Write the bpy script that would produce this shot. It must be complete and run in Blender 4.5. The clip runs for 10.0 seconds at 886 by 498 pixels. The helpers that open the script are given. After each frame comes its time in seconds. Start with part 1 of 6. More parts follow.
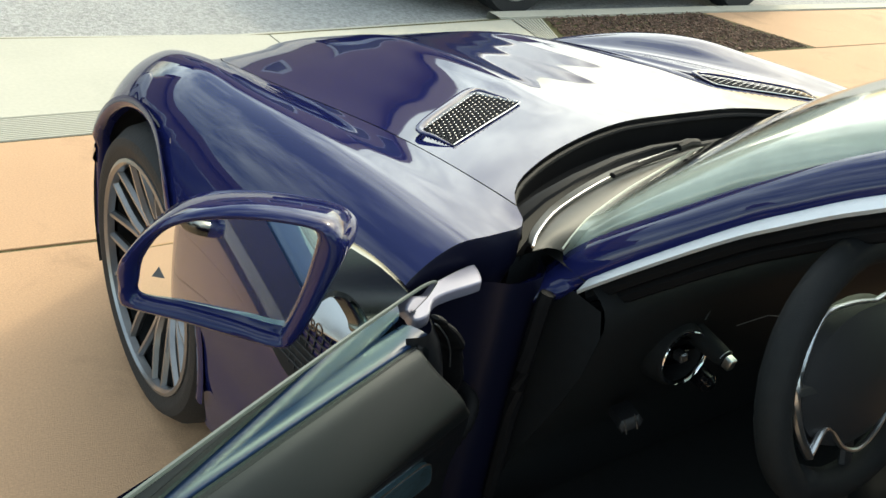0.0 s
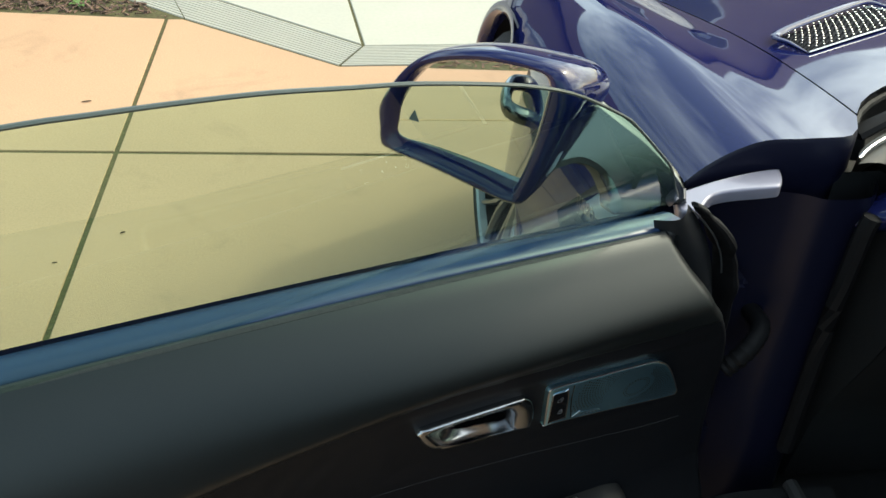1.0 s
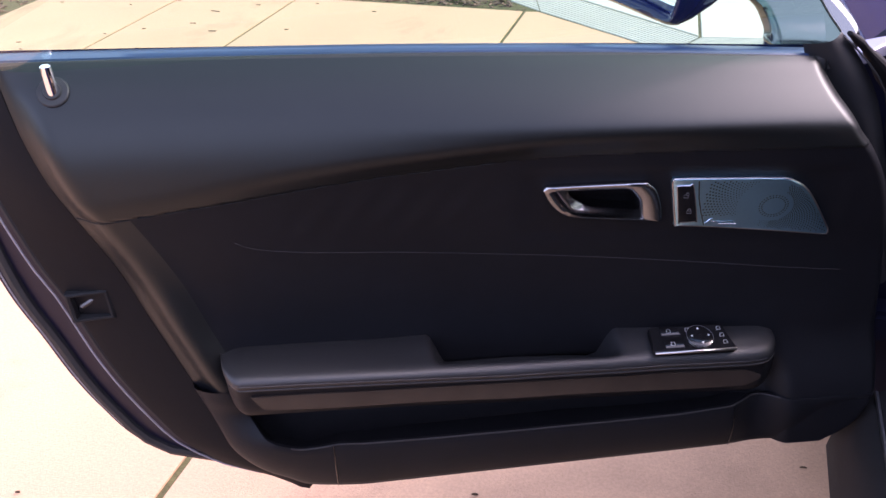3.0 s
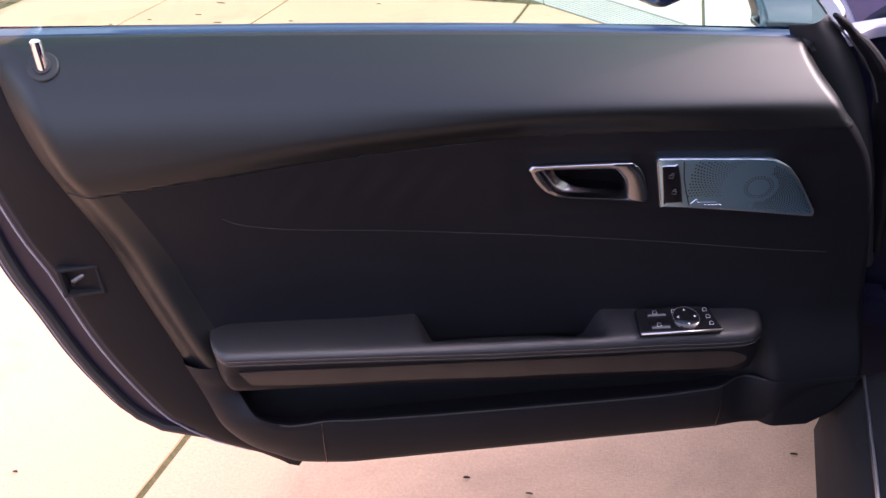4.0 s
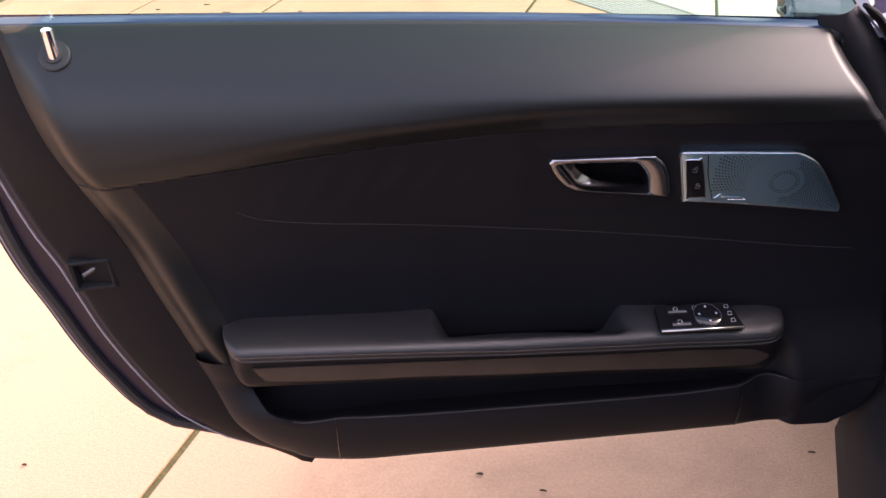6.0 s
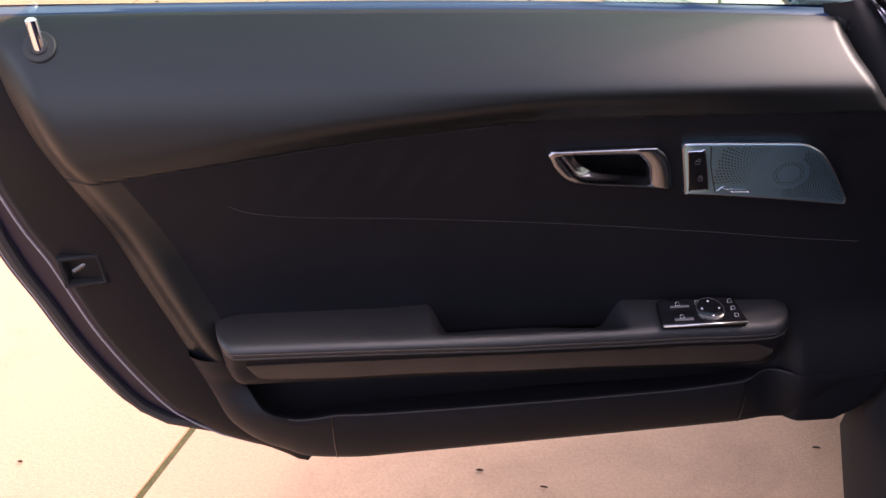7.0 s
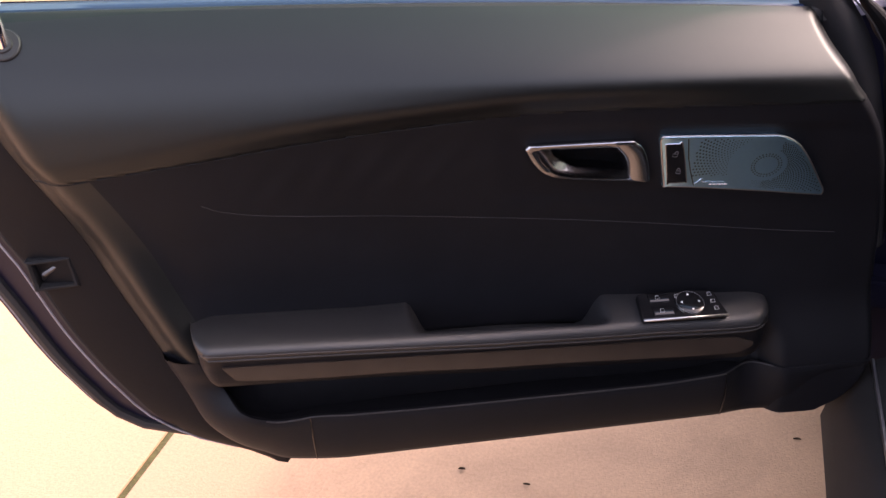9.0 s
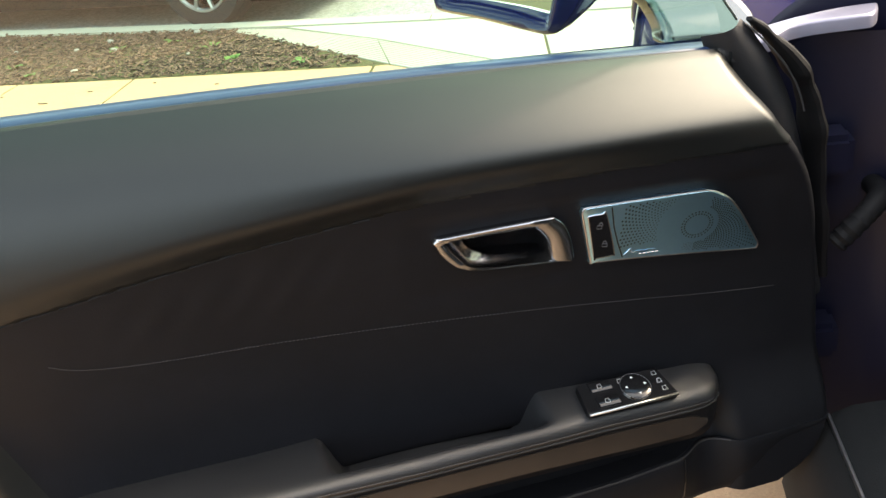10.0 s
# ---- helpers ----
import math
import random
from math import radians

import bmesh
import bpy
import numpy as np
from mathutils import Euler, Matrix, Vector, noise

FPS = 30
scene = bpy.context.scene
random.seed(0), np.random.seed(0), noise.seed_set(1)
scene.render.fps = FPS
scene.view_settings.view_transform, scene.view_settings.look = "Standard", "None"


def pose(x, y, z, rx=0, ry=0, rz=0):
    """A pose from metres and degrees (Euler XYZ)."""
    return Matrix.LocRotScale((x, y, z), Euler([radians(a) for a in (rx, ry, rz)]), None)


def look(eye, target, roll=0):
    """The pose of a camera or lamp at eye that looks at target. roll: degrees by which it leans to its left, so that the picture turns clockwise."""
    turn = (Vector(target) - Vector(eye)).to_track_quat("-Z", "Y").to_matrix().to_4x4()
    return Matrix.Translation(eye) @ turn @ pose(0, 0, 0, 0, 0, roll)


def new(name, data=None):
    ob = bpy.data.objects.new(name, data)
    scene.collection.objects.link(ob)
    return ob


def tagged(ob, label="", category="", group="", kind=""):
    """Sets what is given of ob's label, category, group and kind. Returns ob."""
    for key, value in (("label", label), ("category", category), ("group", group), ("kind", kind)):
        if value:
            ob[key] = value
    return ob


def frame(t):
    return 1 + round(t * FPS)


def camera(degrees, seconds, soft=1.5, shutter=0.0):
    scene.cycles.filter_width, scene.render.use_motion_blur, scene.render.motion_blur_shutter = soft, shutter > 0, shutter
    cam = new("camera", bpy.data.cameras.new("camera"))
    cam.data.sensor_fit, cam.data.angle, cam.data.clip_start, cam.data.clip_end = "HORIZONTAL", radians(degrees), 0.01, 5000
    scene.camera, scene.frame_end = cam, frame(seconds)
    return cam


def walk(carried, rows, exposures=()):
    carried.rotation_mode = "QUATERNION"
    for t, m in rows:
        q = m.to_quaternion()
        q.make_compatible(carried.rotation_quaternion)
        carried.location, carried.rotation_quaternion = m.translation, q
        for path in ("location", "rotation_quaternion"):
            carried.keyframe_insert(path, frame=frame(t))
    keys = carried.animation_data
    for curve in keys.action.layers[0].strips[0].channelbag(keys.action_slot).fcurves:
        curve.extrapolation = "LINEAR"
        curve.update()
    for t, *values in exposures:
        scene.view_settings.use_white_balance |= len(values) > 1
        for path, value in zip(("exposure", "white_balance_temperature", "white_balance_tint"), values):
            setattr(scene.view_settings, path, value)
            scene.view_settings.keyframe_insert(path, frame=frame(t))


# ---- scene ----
cam = camera(52.6, 10.0)
PATH = [
    (0, look((-1.506, -1.631, 1.454), (-0.374, -0.304, 0.476), 11.2)),
    (0.2, look((-1.442, -1.697, 1.424), (-0.502, -0.244, 0.421), 9.2)),
    (0.5, look((-1.375, -1.767, 1.408), (-0.759, -0.188, 0.347), 6.4)),
    (0.7, look((-1.340, -1.770, 1.396), (-0.902, -0.154, 0.301), 4.8)),
    (1, look((-1.302, -1.739, 1.353), (-1.068, -0.105, 0.224), 2.4)),
    (1.2, look((-1.265, -1.731, 1.336), (-1.172, -0.089, 0.198), 0.8)),
    (1.5, look((-1.193, -1.778, 1.336), (-1.340, -0.133, 0.208), -1.8)),
    (1.7, look((-1.139, -1.835, 1.313), (-1.433, -0.186, 0.220), -2.6)),
    (2, look((-1.073, -1.920, 1.288), (-1.517, -0.286, 0.225), -4.0)),
    (2.5, look((-1.050, -1.997, 1.230), (-1.596, -0.370, 0.204), -5.0)),
    (2.7, look((-1.048, -2.023, 1.212), (-1.609, -0.397, 0.191), -4.9)),
    (4, look((-1.011, -2.049, 1.180), (-1.601, -0.436, 0.154), -4.6)),
    (4.5, look((-1.018, -2.047, 1.175), (-1.616, -0.443, 0.142), -4.9)),
    (5, look((-1.023, -2.044, 1.175), (-1.620, -0.441, 0.138), -4.7)),
    (5.5, look((-1.030, -2.041, 1.176), (-1.629, -0.439, 0.141), -4.5)),
    (7, look((-1.031, -2.013, 1.163), (-1.636, -0.425, 0.108), -4.9)),
    (7.5, look((-1.037, -2.006, 1.163), (-1.632, -0.414, 0.109), -4.8)),
    (8, look((-1.034, -2.009, 1.161), (-1.616, -0.413, 0.105), -4.5)),
    (8.5, look((-1.034, -2.009, 1.157), (-1.611, -0.417, 0.093), -4.5)),
    (9, look((-1.032, -2.004, 1.155), (-1.594, -0.404, 0.094), -5.0)),
    (9.5, look((-1.053, -1.956, 1.144), (-1.522, -0.286, 0.150), -6.8)),
    (9.7, look((-1.076, -1.932, 1.121), (-1.496, -0.221, 0.176), -7.4)),
    (10, look((-1.091, -1.874, 1.108), (-1.403, -0.132, 0.177), -8.5)),
]
EXPOSURES = [(0.0, 0.70, 6900, -5), (1.0, 0.76, 6600, -6), (1.5, 1.02, 6200, 4), (2.0, 1.34, 5700, 14), (2.7, 1.46, 6000, 37), (4.0, 1.66, 6300, 37), (4.6, 1.46, 6700, 36), (8.6, 1.52, 7000, 33), (9.0, 1.56, 7100, 32), (9.5, 1.90, 7000, 12), (10.0, 2.05, 7700, 8)]
walk(cam, PATH, EXPOSURES)

# ---- light ----
SUN_AZ, SUN_EL = radians(65), radians(40)   # azimuth from +y towards +x
world = bpy.data.worlds.new("world")
scene.world = world
world.use_nodes = True
wt = world.node_tree
wt.nodes.clear()


def wn(kind, **kw):
    n = wt.nodes.new(kind)
    for k, v in kw.items():
        n.inputs[k].default_value = v
    return n


sky = wt.nodes.new("ShaderNodeTexSky")
sky.sky_type = "NISHITA"
sky.sun_disc = False
sky.sun_elevation = SUN_EL
sky.sun_rotation = SUN_AZ
sky.air_density, sky.dust_density, sky.ozone_density = 1.0, 3.0, 1.0
tc = wt.nodes.new("ShaderNodeTexCoord")
mp = wt.nodes.new("ShaderNodeMapping")
mp.inputs["Scale"].default_value = (2.0, 2.0, 3.2)
cl = wn("ShaderNodeTexNoise", Scale=1.6, Detail=8.0, Roughness=0.6)
rmp = wt.nodes.new("ShaderNodeValToRGB")
rmp.color_ramp.elements[0].position, rmp.color_ramp.elements[1].position = 0.41, 0.64
mix = wt.nodes.new("ShaderNodeMix")
mix.data_type = "RGBA"
veil = wt.nodes.new("ShaderNodeVectorMath")
veil.operation = "MULTIPLY_ADD"
veil.inputs[1].default_value, veil.inputs[2].default_value = (1.7, 1.65, 1.6), (6.6, 6.75, 6.6)
bg = wt.nodes.new("ShaderNodeBackground")
bg.inputs["Strength"].default_value = 0.163
out = wt.nodes.new("ShaderNodeOutputWorld")
for a, b in ((tc.outputs["Generated"], mp.inputs["Vector"]), (mp.outputs[0], cl.inputs["Vector"]), (cl.outputs[0], rmp.inputs[0]),
             (rmp.outputs[0], mix.inputs[0]), (sky.outputs[0], veil.inputs[0]), (veil.outputs[0], mix.inputs[7]), (sky.outputs[0], mix.inputs[6]), (mix.outputs[2], bg.inputs[0]), (bg.outputs[0], out.inputs[0])):
    wt.links.new(a, b)
sun = bpy.data.lights.new("sun", "SUN")
sun.energy, sun.angle, sun.color = 0.88, radians(3.0), (1.0, 0.92, 0.80)
sd = Vector((math.sin(SUN_AZ) * math.cos(SUN_EL), math.cos(SUN_AZ) * math.cos(SUN_EL), math.sin(SUN_EL)))
new("sun", sun).matrix_world = look(sd * 30, (0, 0, 0))

# ---- materials ----


def times(t, a, b):
    k = t.nodes.new("ShaderNodeMath")
    k.operation = "MULTIPLY"
    t.links.new(a, k.inputs[0])
    t.links.new(b, k.inputs[1])
    return k


def mat(name, col, rough=0.5, metal=0.0, scale=40.0, vary=0.12, bump=0.0, bscale=200.0, coat=0.0, big=0.0, bigscale=1.5, stain=0.0, stainscale=1.2, island=0.0, **kw):
    """A principled material: colour varied by fine and broad noise, with fine relief."""
    m = bpy.data.materials.new(name)
    m.use_nodes = True
    t = m.node_tree
    p = t.nodes["Principled BSDF"]
    p.inputs["Roughness"].default_value = rough
    p.inputs["Metallic"].default_value = metal
    p.inputs["Coat Weight"].default_value = coat
    p.inputs["Coat Roughness"].default_value = 0.03
    for k, v in kw.items():
        p.inputs[k.replace("_", " ")].default_value = v
    co = t.nodes.new("ShaderNodeTexCoord")
    n1 = t.nodes.new("ShaderNodeTexNoise")
    n1.inputs["Scale"].default_value, n1.inputs["Detail"].default_value = scale, 6
    n2 = t.nodes.new("ShaderNodeTexNoise")
    n2.inputs["Scale"].default_value, n2.inputs["Detail"].default_value = bigscale, 5
    t.links.new(co.outputs["Object"], n1.inputs["Vector"])
    t.links.new(co.outputs["Object"], n2.inputs["Vector"])
    ma = t.nodes.new("ShaderNodeMath")
    ma.operation = "MULTIPLY_ADD"
    ma.inputs[1].default_value, ma.inputs[2].default_value = 2 * vary, 1 - vary
    mb = t.nodes.new("ShaderNodeMath")
    mb.operation = "MULTIPLY_ADD"
    mb.inputs[1].default_value, mb.inputs[2].default_value = 2 * big, 1 - big
    mc = t.nodes.new("ShaderNodeMath")
    mc.operation = "MULTIPLY"
    t.links.new(n1.outputs[0], ma.inputs[0])
    t.links.new(n2.outputs[0], mb.inputs[0])
    t.links.new(ma.outputs[0], mc.inputs[0])
    t.links.new(mb.outputs[0], mc.inputs[1])
    if stain:
        # blotches with edges of their own, broken up by finer spots
        ns = t.nodes.new("ShaderNodeTexNoise")
        ns.inputs["Scale"].default_value, ns.inputs["Detail"].default_value, ns.inputs["Distortion"].default_value = stainscale, 9, 0.6
        ns.inputs["Roughness"].default_value = 0.68
        mr = t.nodes.new("ShaderNodeMapRange")
        mr.inputs["From Min"].default_value, mr.inputs["From Max"].default_value = 0.56, 0.72
        mr.inputs["To Min"].default_value, mr.inputs["To Max"].default_value = 1.0, 1.0 - stain
        t.links.new(co.outputs["Object"], ns.inputs["Vector"])
        t.links.new(ns.outputs[0], mr.inputs["Value"])
        mc = times(t, mc.outputs[0], mr.outputs["Result"])
    if island:
        ge = t.nodes.new("ShaderNodeNewGeometry")
        mr = t.nodes.new("ShaderNodeMapRange")
        mr.inputs["To Min"].default_value, mr.inputs["To Max"].default_value = 1 - island, 1 + island
        t.links.new(ge.outputs["Random Per Island"], mr.inputs["Value"])
        mc = times(t, mc.outputs[0], mr.outputs["Result"])
    vm = t.nodes.new("ShaderNodeVectorMath")
    vm.operation = "SCALE"
    vm.inputs[0].default_value = col
    t.links.new(mc.outputs[0], vm.inputs["Scale"])
    t.links.new(vm.outputs[0], p.inputs["Base Color"])
    if bump:
        n3 = t.nodes.new("ShaderNodeTexNoise")
        n3.inputs["Scale"].default_value, n3.inputs["Detail"].default_value = bscale, 4
        t.links.new(co.outputs["Object"], n3.inputs["Vector"])
        bm_ = t.nodes.new("ShaderNodeBump")
        bm_.inputs["Strength"].default_value, bm_.inputs["Distance"].default_value = bump, 0.01
        t.links.new(n3.outputs[0], bm_.inputs["Height"])
        t.links.new(bm_.outputs[0], p.inputs["Normal"])
    return m


def glass_mat(name, tint, rough=0.0, base=0.08, power=5.0, dust_sheen=0.0):
    """Thin tinted sheet: clear tinted light passes, the surface mirrors by its index."""
    m = bpy.data.materials.new(name)
    m.use_nodes = True
    t = m.node_tree
    t.nodes.clear()
    tr = t.nodes.new("ShaderNodeBsdfTransparent")
    tr.inputs[0].default_value = (*tint, 1)
    gl = t.nodes.new("ShaderNodeBsdfGlossy")
    gl.inputs["Roughness"].default_value = rough
    lw = t.nodes.new("ShaderNodeLayerWeight")
    lw.inputs["Blend"].default_value = 0.5
    pw = t.nodes.new("ShaderNodeMath")
    pw.operation = "POWER"
    pw.inputs[1].default_value = power
    fr = t.nodes.new("ShaderNodeMath")
    fr.operation = "MULTIPLY_ADD"
    fr.inputs[1].default_value, fr.inputs[2].default_value = 1.5, base
    fr.use_clamp = True
    t.links.new(lw.outputs["Facing"], pw.inputs[0])
    t.links.new(pw.outputs[0], fr.inputs[0])
    mx = t.nodes.new("ShaderNodeMixShader")
    o = t.nodes.new("ShaderNodeOutputMaterial")
    t.links.new(fr.outputs[0], mx.inputs[0])
    # dust film, thickened to stand for pale sky mirrored in the glass
    film = t.nodes.new("ShaderNodeBsdfDiffuse")
    film.inputs[0].default_value = (0.50, 0.55, 0.46, 1)
    md = t.nodes.new("ShaderNodeMixShader")
    sp_ = t.nodes.new("ShaderNodeTexNoise")
    sp_.inputs["Scale"].default_value, sp_.inputs["Detail"].default_value = 3.0, 7
    dm = t.nodes.new("ShaderNodeMath")
    dm.operation = "MULTIPLY"
    dm.inputs[1].default_value = 2 * dust_sheen
    t.links.new(sp_.outputs[0], dm.inputs[0])
    t.links.new(dm.outputs[0], md.inputs[0])
    t.links.new(tr.outputs[0], md.inputs[1])
    t.links.new(film.outputs[0], md.inputs[2])
    t.links.new(md.outputs[0], mx.inputs[1])
    t.links.new(gl.outputs[0], mx.inputs[2])
    t.links.new(mx.outputs[0], o.inputs[0])
    return m


PAINT = mat("blue_paint", (0.0085, 0.0110, 0.062), 0.34, 0.0, scale=900, vary=0.15, coat=1.0, Coat_IOR=1.42, Specular_IOR_Level=0.0)
# the body blue darkened, so shade on inner faces is in the colour
PAINT_SHADE = mat("blue_paint_shaded", (0.0045, 0.0052, 0.017), 0.4, 0.1, scale=600, vary=0.1, coat=0.05, Specular_IOR_Level=0.3)
LEATHER = mat("black_leatherette", (0.0060, 0.0070, 0.0076), 0.38, 0, scale=60, vary=0.1, bump=0.03, bscale=900, big=0.1, bigscale=4, IOR=1.43, Specular_Tint=(0.92, 0.99, 1.0, 1.0))
SUEDE = mat("black_suede", (0.0066, 0.0068, 0.0088), 0.5, 0, scale=40, vary=0.2, bump=0.08, bscale=700, big=0.2, bigscale=9, Specular_IOR_Level=0.16, Specular_Tint=(0.85, 0.95, 1.0, 1.0))
ARMLEATHER = mat("black_armrest_leather", (0.014, 0.0145, 0.0165), 0.42, 0, scale=60, vary=0.1, bump=0.12, bscale=800, big=0.1, bigscale=5)
PLASTIC = mat("black_plastic", (0.018, 0.018, 0.020), 0.5, 0, scale=80, vary=0.12, bump=0.12, bscale=700, Specular_IOR_Level=0.35)
GLOSSBLACK = mat("gloss_black", (0.006, 0.006, 0.007), 0.12, 0, vary=0.05)
RUBBER = mat("black_rubber", (0.016, 0.016, 0.017), 0.65, 0, scale=50, vary=0.15, bump=0.1)
TYRE = mat("tyre_rubber", (0.011, 0.011, 0.012), 0.75, 0, scale=30, vary=0.2, bump=0.2, bscale=150, big=0.15)
SATIN = mat("satin_aluminium", (0.52, 0.53, 0.55), 0.32, 1.0, scale=300, vary=0.06)
CHROME = mat("chrome", (0.8, 0.8, 0.82), 0.08, 1.0, vary=0.02)
RIM = mat("silver_rim_paint", (0.25, 0.25, 0.26), 0.32, 0.85, scale=200, vary=0.06, coat=0.4)
BRAKE = mat("bronze_caliper_paint", (0.45, 0.2, 0.06), 0.35, 0.2, vary=0.08)
IRON = mat("brake_iron", (0.12, 0.12, 0.125), 0.4, 0.9, vary=0.15)
WOOD = mat("grey_brown_wood", (0.030, 0.023, 0.019), 0.25, 0, scale=25, vary=0.3, big=0.2, bigscale=8)
WHITE = mat("white_print", (0.7, 0.7, 0.7), 0.5, vary=0.05)
GREYPRINT = mat("grey_print", (0.12, 0.12, 0.13), 0.5, vary=0.05)
CABIN = mat("deep_black_cabin_trim", (0.014, 0.0145, 0.0155), 0.6, 0, scale=60, vary=0.2, bump=0.2, bscale=600, Specular_IOR_Level=0.10)
COWL = mat("matt_black_cowl", (0.0065, 0.0065, 0.0075), 0.6, 0, scale=60, vary=0.15, bump=0.03, bscale=300, Specular_IOR_Level=0.12)
POCKET = mat("black_pocket_lining", (0.020, 0.020, 0.023), 0.85, 0, scale=60, vary=0.2, Specular_IOR_Level=0.1)
DARKGLOSS = mat("polished_dark_foot", (0.135, 0.145, 0.148), 0.16, 1.0, scale=8, vary=0.08)
# dusty grey-brown; on the black screen border it stands for reflected light
DUSTSHEEN = mat("dusty_border_sheen", (0.050, 0.047, 0.040), 0.5, 0, scale=30, vary=0.25, big=0.2, bigscale=5, Specular_IOR_Level=0.3)
STITCH = mat("charcoal_thread", (0.035, 0.035, 0.038), 0.8, vary=0.2)
# blue in the metal colour stands for the sky it would mirror
GRILLE = mat("sky_tinted_aluminium", (0.46, 0.80, 1.0), 0.30, 1.0, scale=300, vary=0.06)
MIRROR = mat("mirror_silver", (0.86, 0.88, 0.88), 0.01, 1.0, vary=0.0)
GLASS = glass_mat("green_side_glass", (0.63, 0.86, 0.745), base=0.11)
SCREEN = glass_mat("green_windscreen", (0.66, 0.80, 0.70), rough=0.08, base=0.06, power=5.0, dust_sheen=0.7)
HANDLE = mat("satin_handle_metal", (0.36, 0.365, 0.38), 0.2, 1.0, scale=300, vary=0.06)
# pale lavender base: sky sheen painted into the colour
WINGSHEEN = mat("wing_sky_sheen", (0.20, 0.195, 0.25), 0.35, 0.3, scale=30, vary=0.15, coat=0.4)
# blue base stands for sky mirrored in the dark belt edge
BELTSHEEN = mat("belt_sky_sheen", (0.014, 0.032, 0.085), 0.34, 0.0, scale=300, vary=0.15, Specular_IOR_Level=0.4)
BRIGHTTRIM = mat("bright_trim", (0.62, 0.63, 0.65), 0.45, 0.55, scale=300, vary=0.05)
GLASSRIM = mat("pale_glass_rim", (0.42, 0.44, 0.36), 0.4, 0, vary=0.1)

# ---- mesh helpers ----


def cr(pts, n):
    """n points of a smooth curve through pts, evenly by parameter."""
    p = [Vector(q) for q in pts]
    res = []
    for i in range(n):
        s = i / (n - 1) * (len(p) - 1)
        k = min(int(s), len(p) - 2)
        f = s - k
        a, b, c, d = p[max(k - 1, 0)], p[k], p[k + 1], p[min(k + 2, len(p) - 1)]
        res.append(0.5 * (2 * b + (c - a) * f + (2 * a - 5 * b + 4 * c - d) * f * f + (3 * b - a - 3 * c + d) * f ** 3))
    return res


def lerp1(tab, x):
    """Smooth reading of a table [(x, y), ...]."""
    xs = [q[0] for q in tab]
    if x <= xs[0]:
        return tab[0][1]
    if x >= xs[-1]:
        return tab[-1][1]
    k = max(i for i in range(len(xs) - 1) if xs[i] <= x)
    f = (x - xs[k]) / (xs[k + 1] - xs[k])
    def slope(i):
        if 0 < i < len(xs) - 1:
            return (tab[i + 1][1] - tab[i - 1][1]) / (xs[i + 1] - xs[i - 1])
        j = 0 if i == 0 else len(xs) - 2
        return (tab[j + 1][1] - tab[j][1]) / (xs[j + 1] - xs[j])
    h = xs[k + 1] - xs[k]
    return ((2 * f ** 3 - 3 * f * f + 1) * tab[k][1] + (f ** 3 - 2 * f * f + f) * h * slope(k)
            + (-2 * f ** 3 + 3 * f * f) * tab[k + 1][1] + (f ** 3 - f * f) * h * slope(k + 1))


def sheet(rows, wrap=False, bm=None):
    """Quads between rows of points."""
    bm = bm or bmesh.new()
    vs = [[bm.verts.new(p) for p in r] for r in rows]
    for a, b in zip(vs, vs[1:]):
        n = len(a)
        for i in range(n if wrap else n - 1):
            j = (i + 1) % n
            bm.faces.new((a[i], a[j], b[j], b[i]))
    return bm


def solid(outline, lo, hi, put, ease=0.0, bm=None):
    """A plate with the outline [(a, b)], from depth lo to hi, its front edge eased; put(a, b, d) gives the place."""
    bm = bm or bmesh.new()
    n = len(outline)
    turn = math.copysign(1, sum(outline[i - 1][0] * outline[i][1] - outline[i][0] * outline[i - 1][1] for i in range(n)))

    def inset(e):
        res = []
        for i in range(n):
            a, b = Vector(outline[i - 1][:2]), Vector(outline[(i + 1) % n][:2])
            t = (b - a)
            nn = Vector((-t.y, t.x))
            nn = nn.normalized() if nn.length > 1e-9 else Vector((0, 0))
            q = Vector(outline[i][:2])
            res.append(q + nn * e * turn)
        return res
    levels = [(outline, lo)]
    if ease:
        levels += [(outline, hi - ease * math.copysign(1, hi - lo)), (inset(ease * 0.35), hi - ease * 0.3 * math.copysign(1, hi - lo)), (inset(ease), hi)]
    else:
        levels += [(outline, hi)]
    rings = [[bm.verts.new(put(p[0], p[1], d)) for p in o] for o, d in levels]
    for r0, r1 in zip(rings, rings[1:]):
        for i in range(n):
            bm.faces.new((r0[i], r0[(i + 1) % n], r1[(i + 1) % n], r1[i]))
    bm.faces.new(rings[-1])
    bm.faces.new(rings[0][::-1])
    return bm


def tube(path, rad, seg=10, bm=None, flat=1.0, up=(0, 0, 1)):
    """A round or flattened bar along path; rad is a number or a function of 0..1."""
    bm = bm or bmesh.new()
    p = [Vector(q) for q in path]
    rings = []
    for i, q in enumerate(p):
        t = (p[min(i + 1, len(p) - 1)] - p[max(i - 1, 0)]).normalized()
        s = t.cross(Vector(up))
        s = s.normalized() if s.length > 1e-6 else t.orthogonal().normalized()
        w = s.cross(t)
        r = rad(i / (len(p) - 1)) if callable(rad) else rad
        rings.append([bm.verts.new(q + s * r * math.cos(k * math.tau / seg) + w * r * flat * math.sin(k * math.tau / seg)) for k in range(seg)])
    for a, b in zip(rings, rings[1:]):
        for k in range(seg):
            bm.faces.new((a[k], a[(k + 1) % seg], b[(k + 1) % seg], b[k]))
    bm.faces.new(rings[0][::-1])
    bm.faces.new(rings[-1])
    return bm


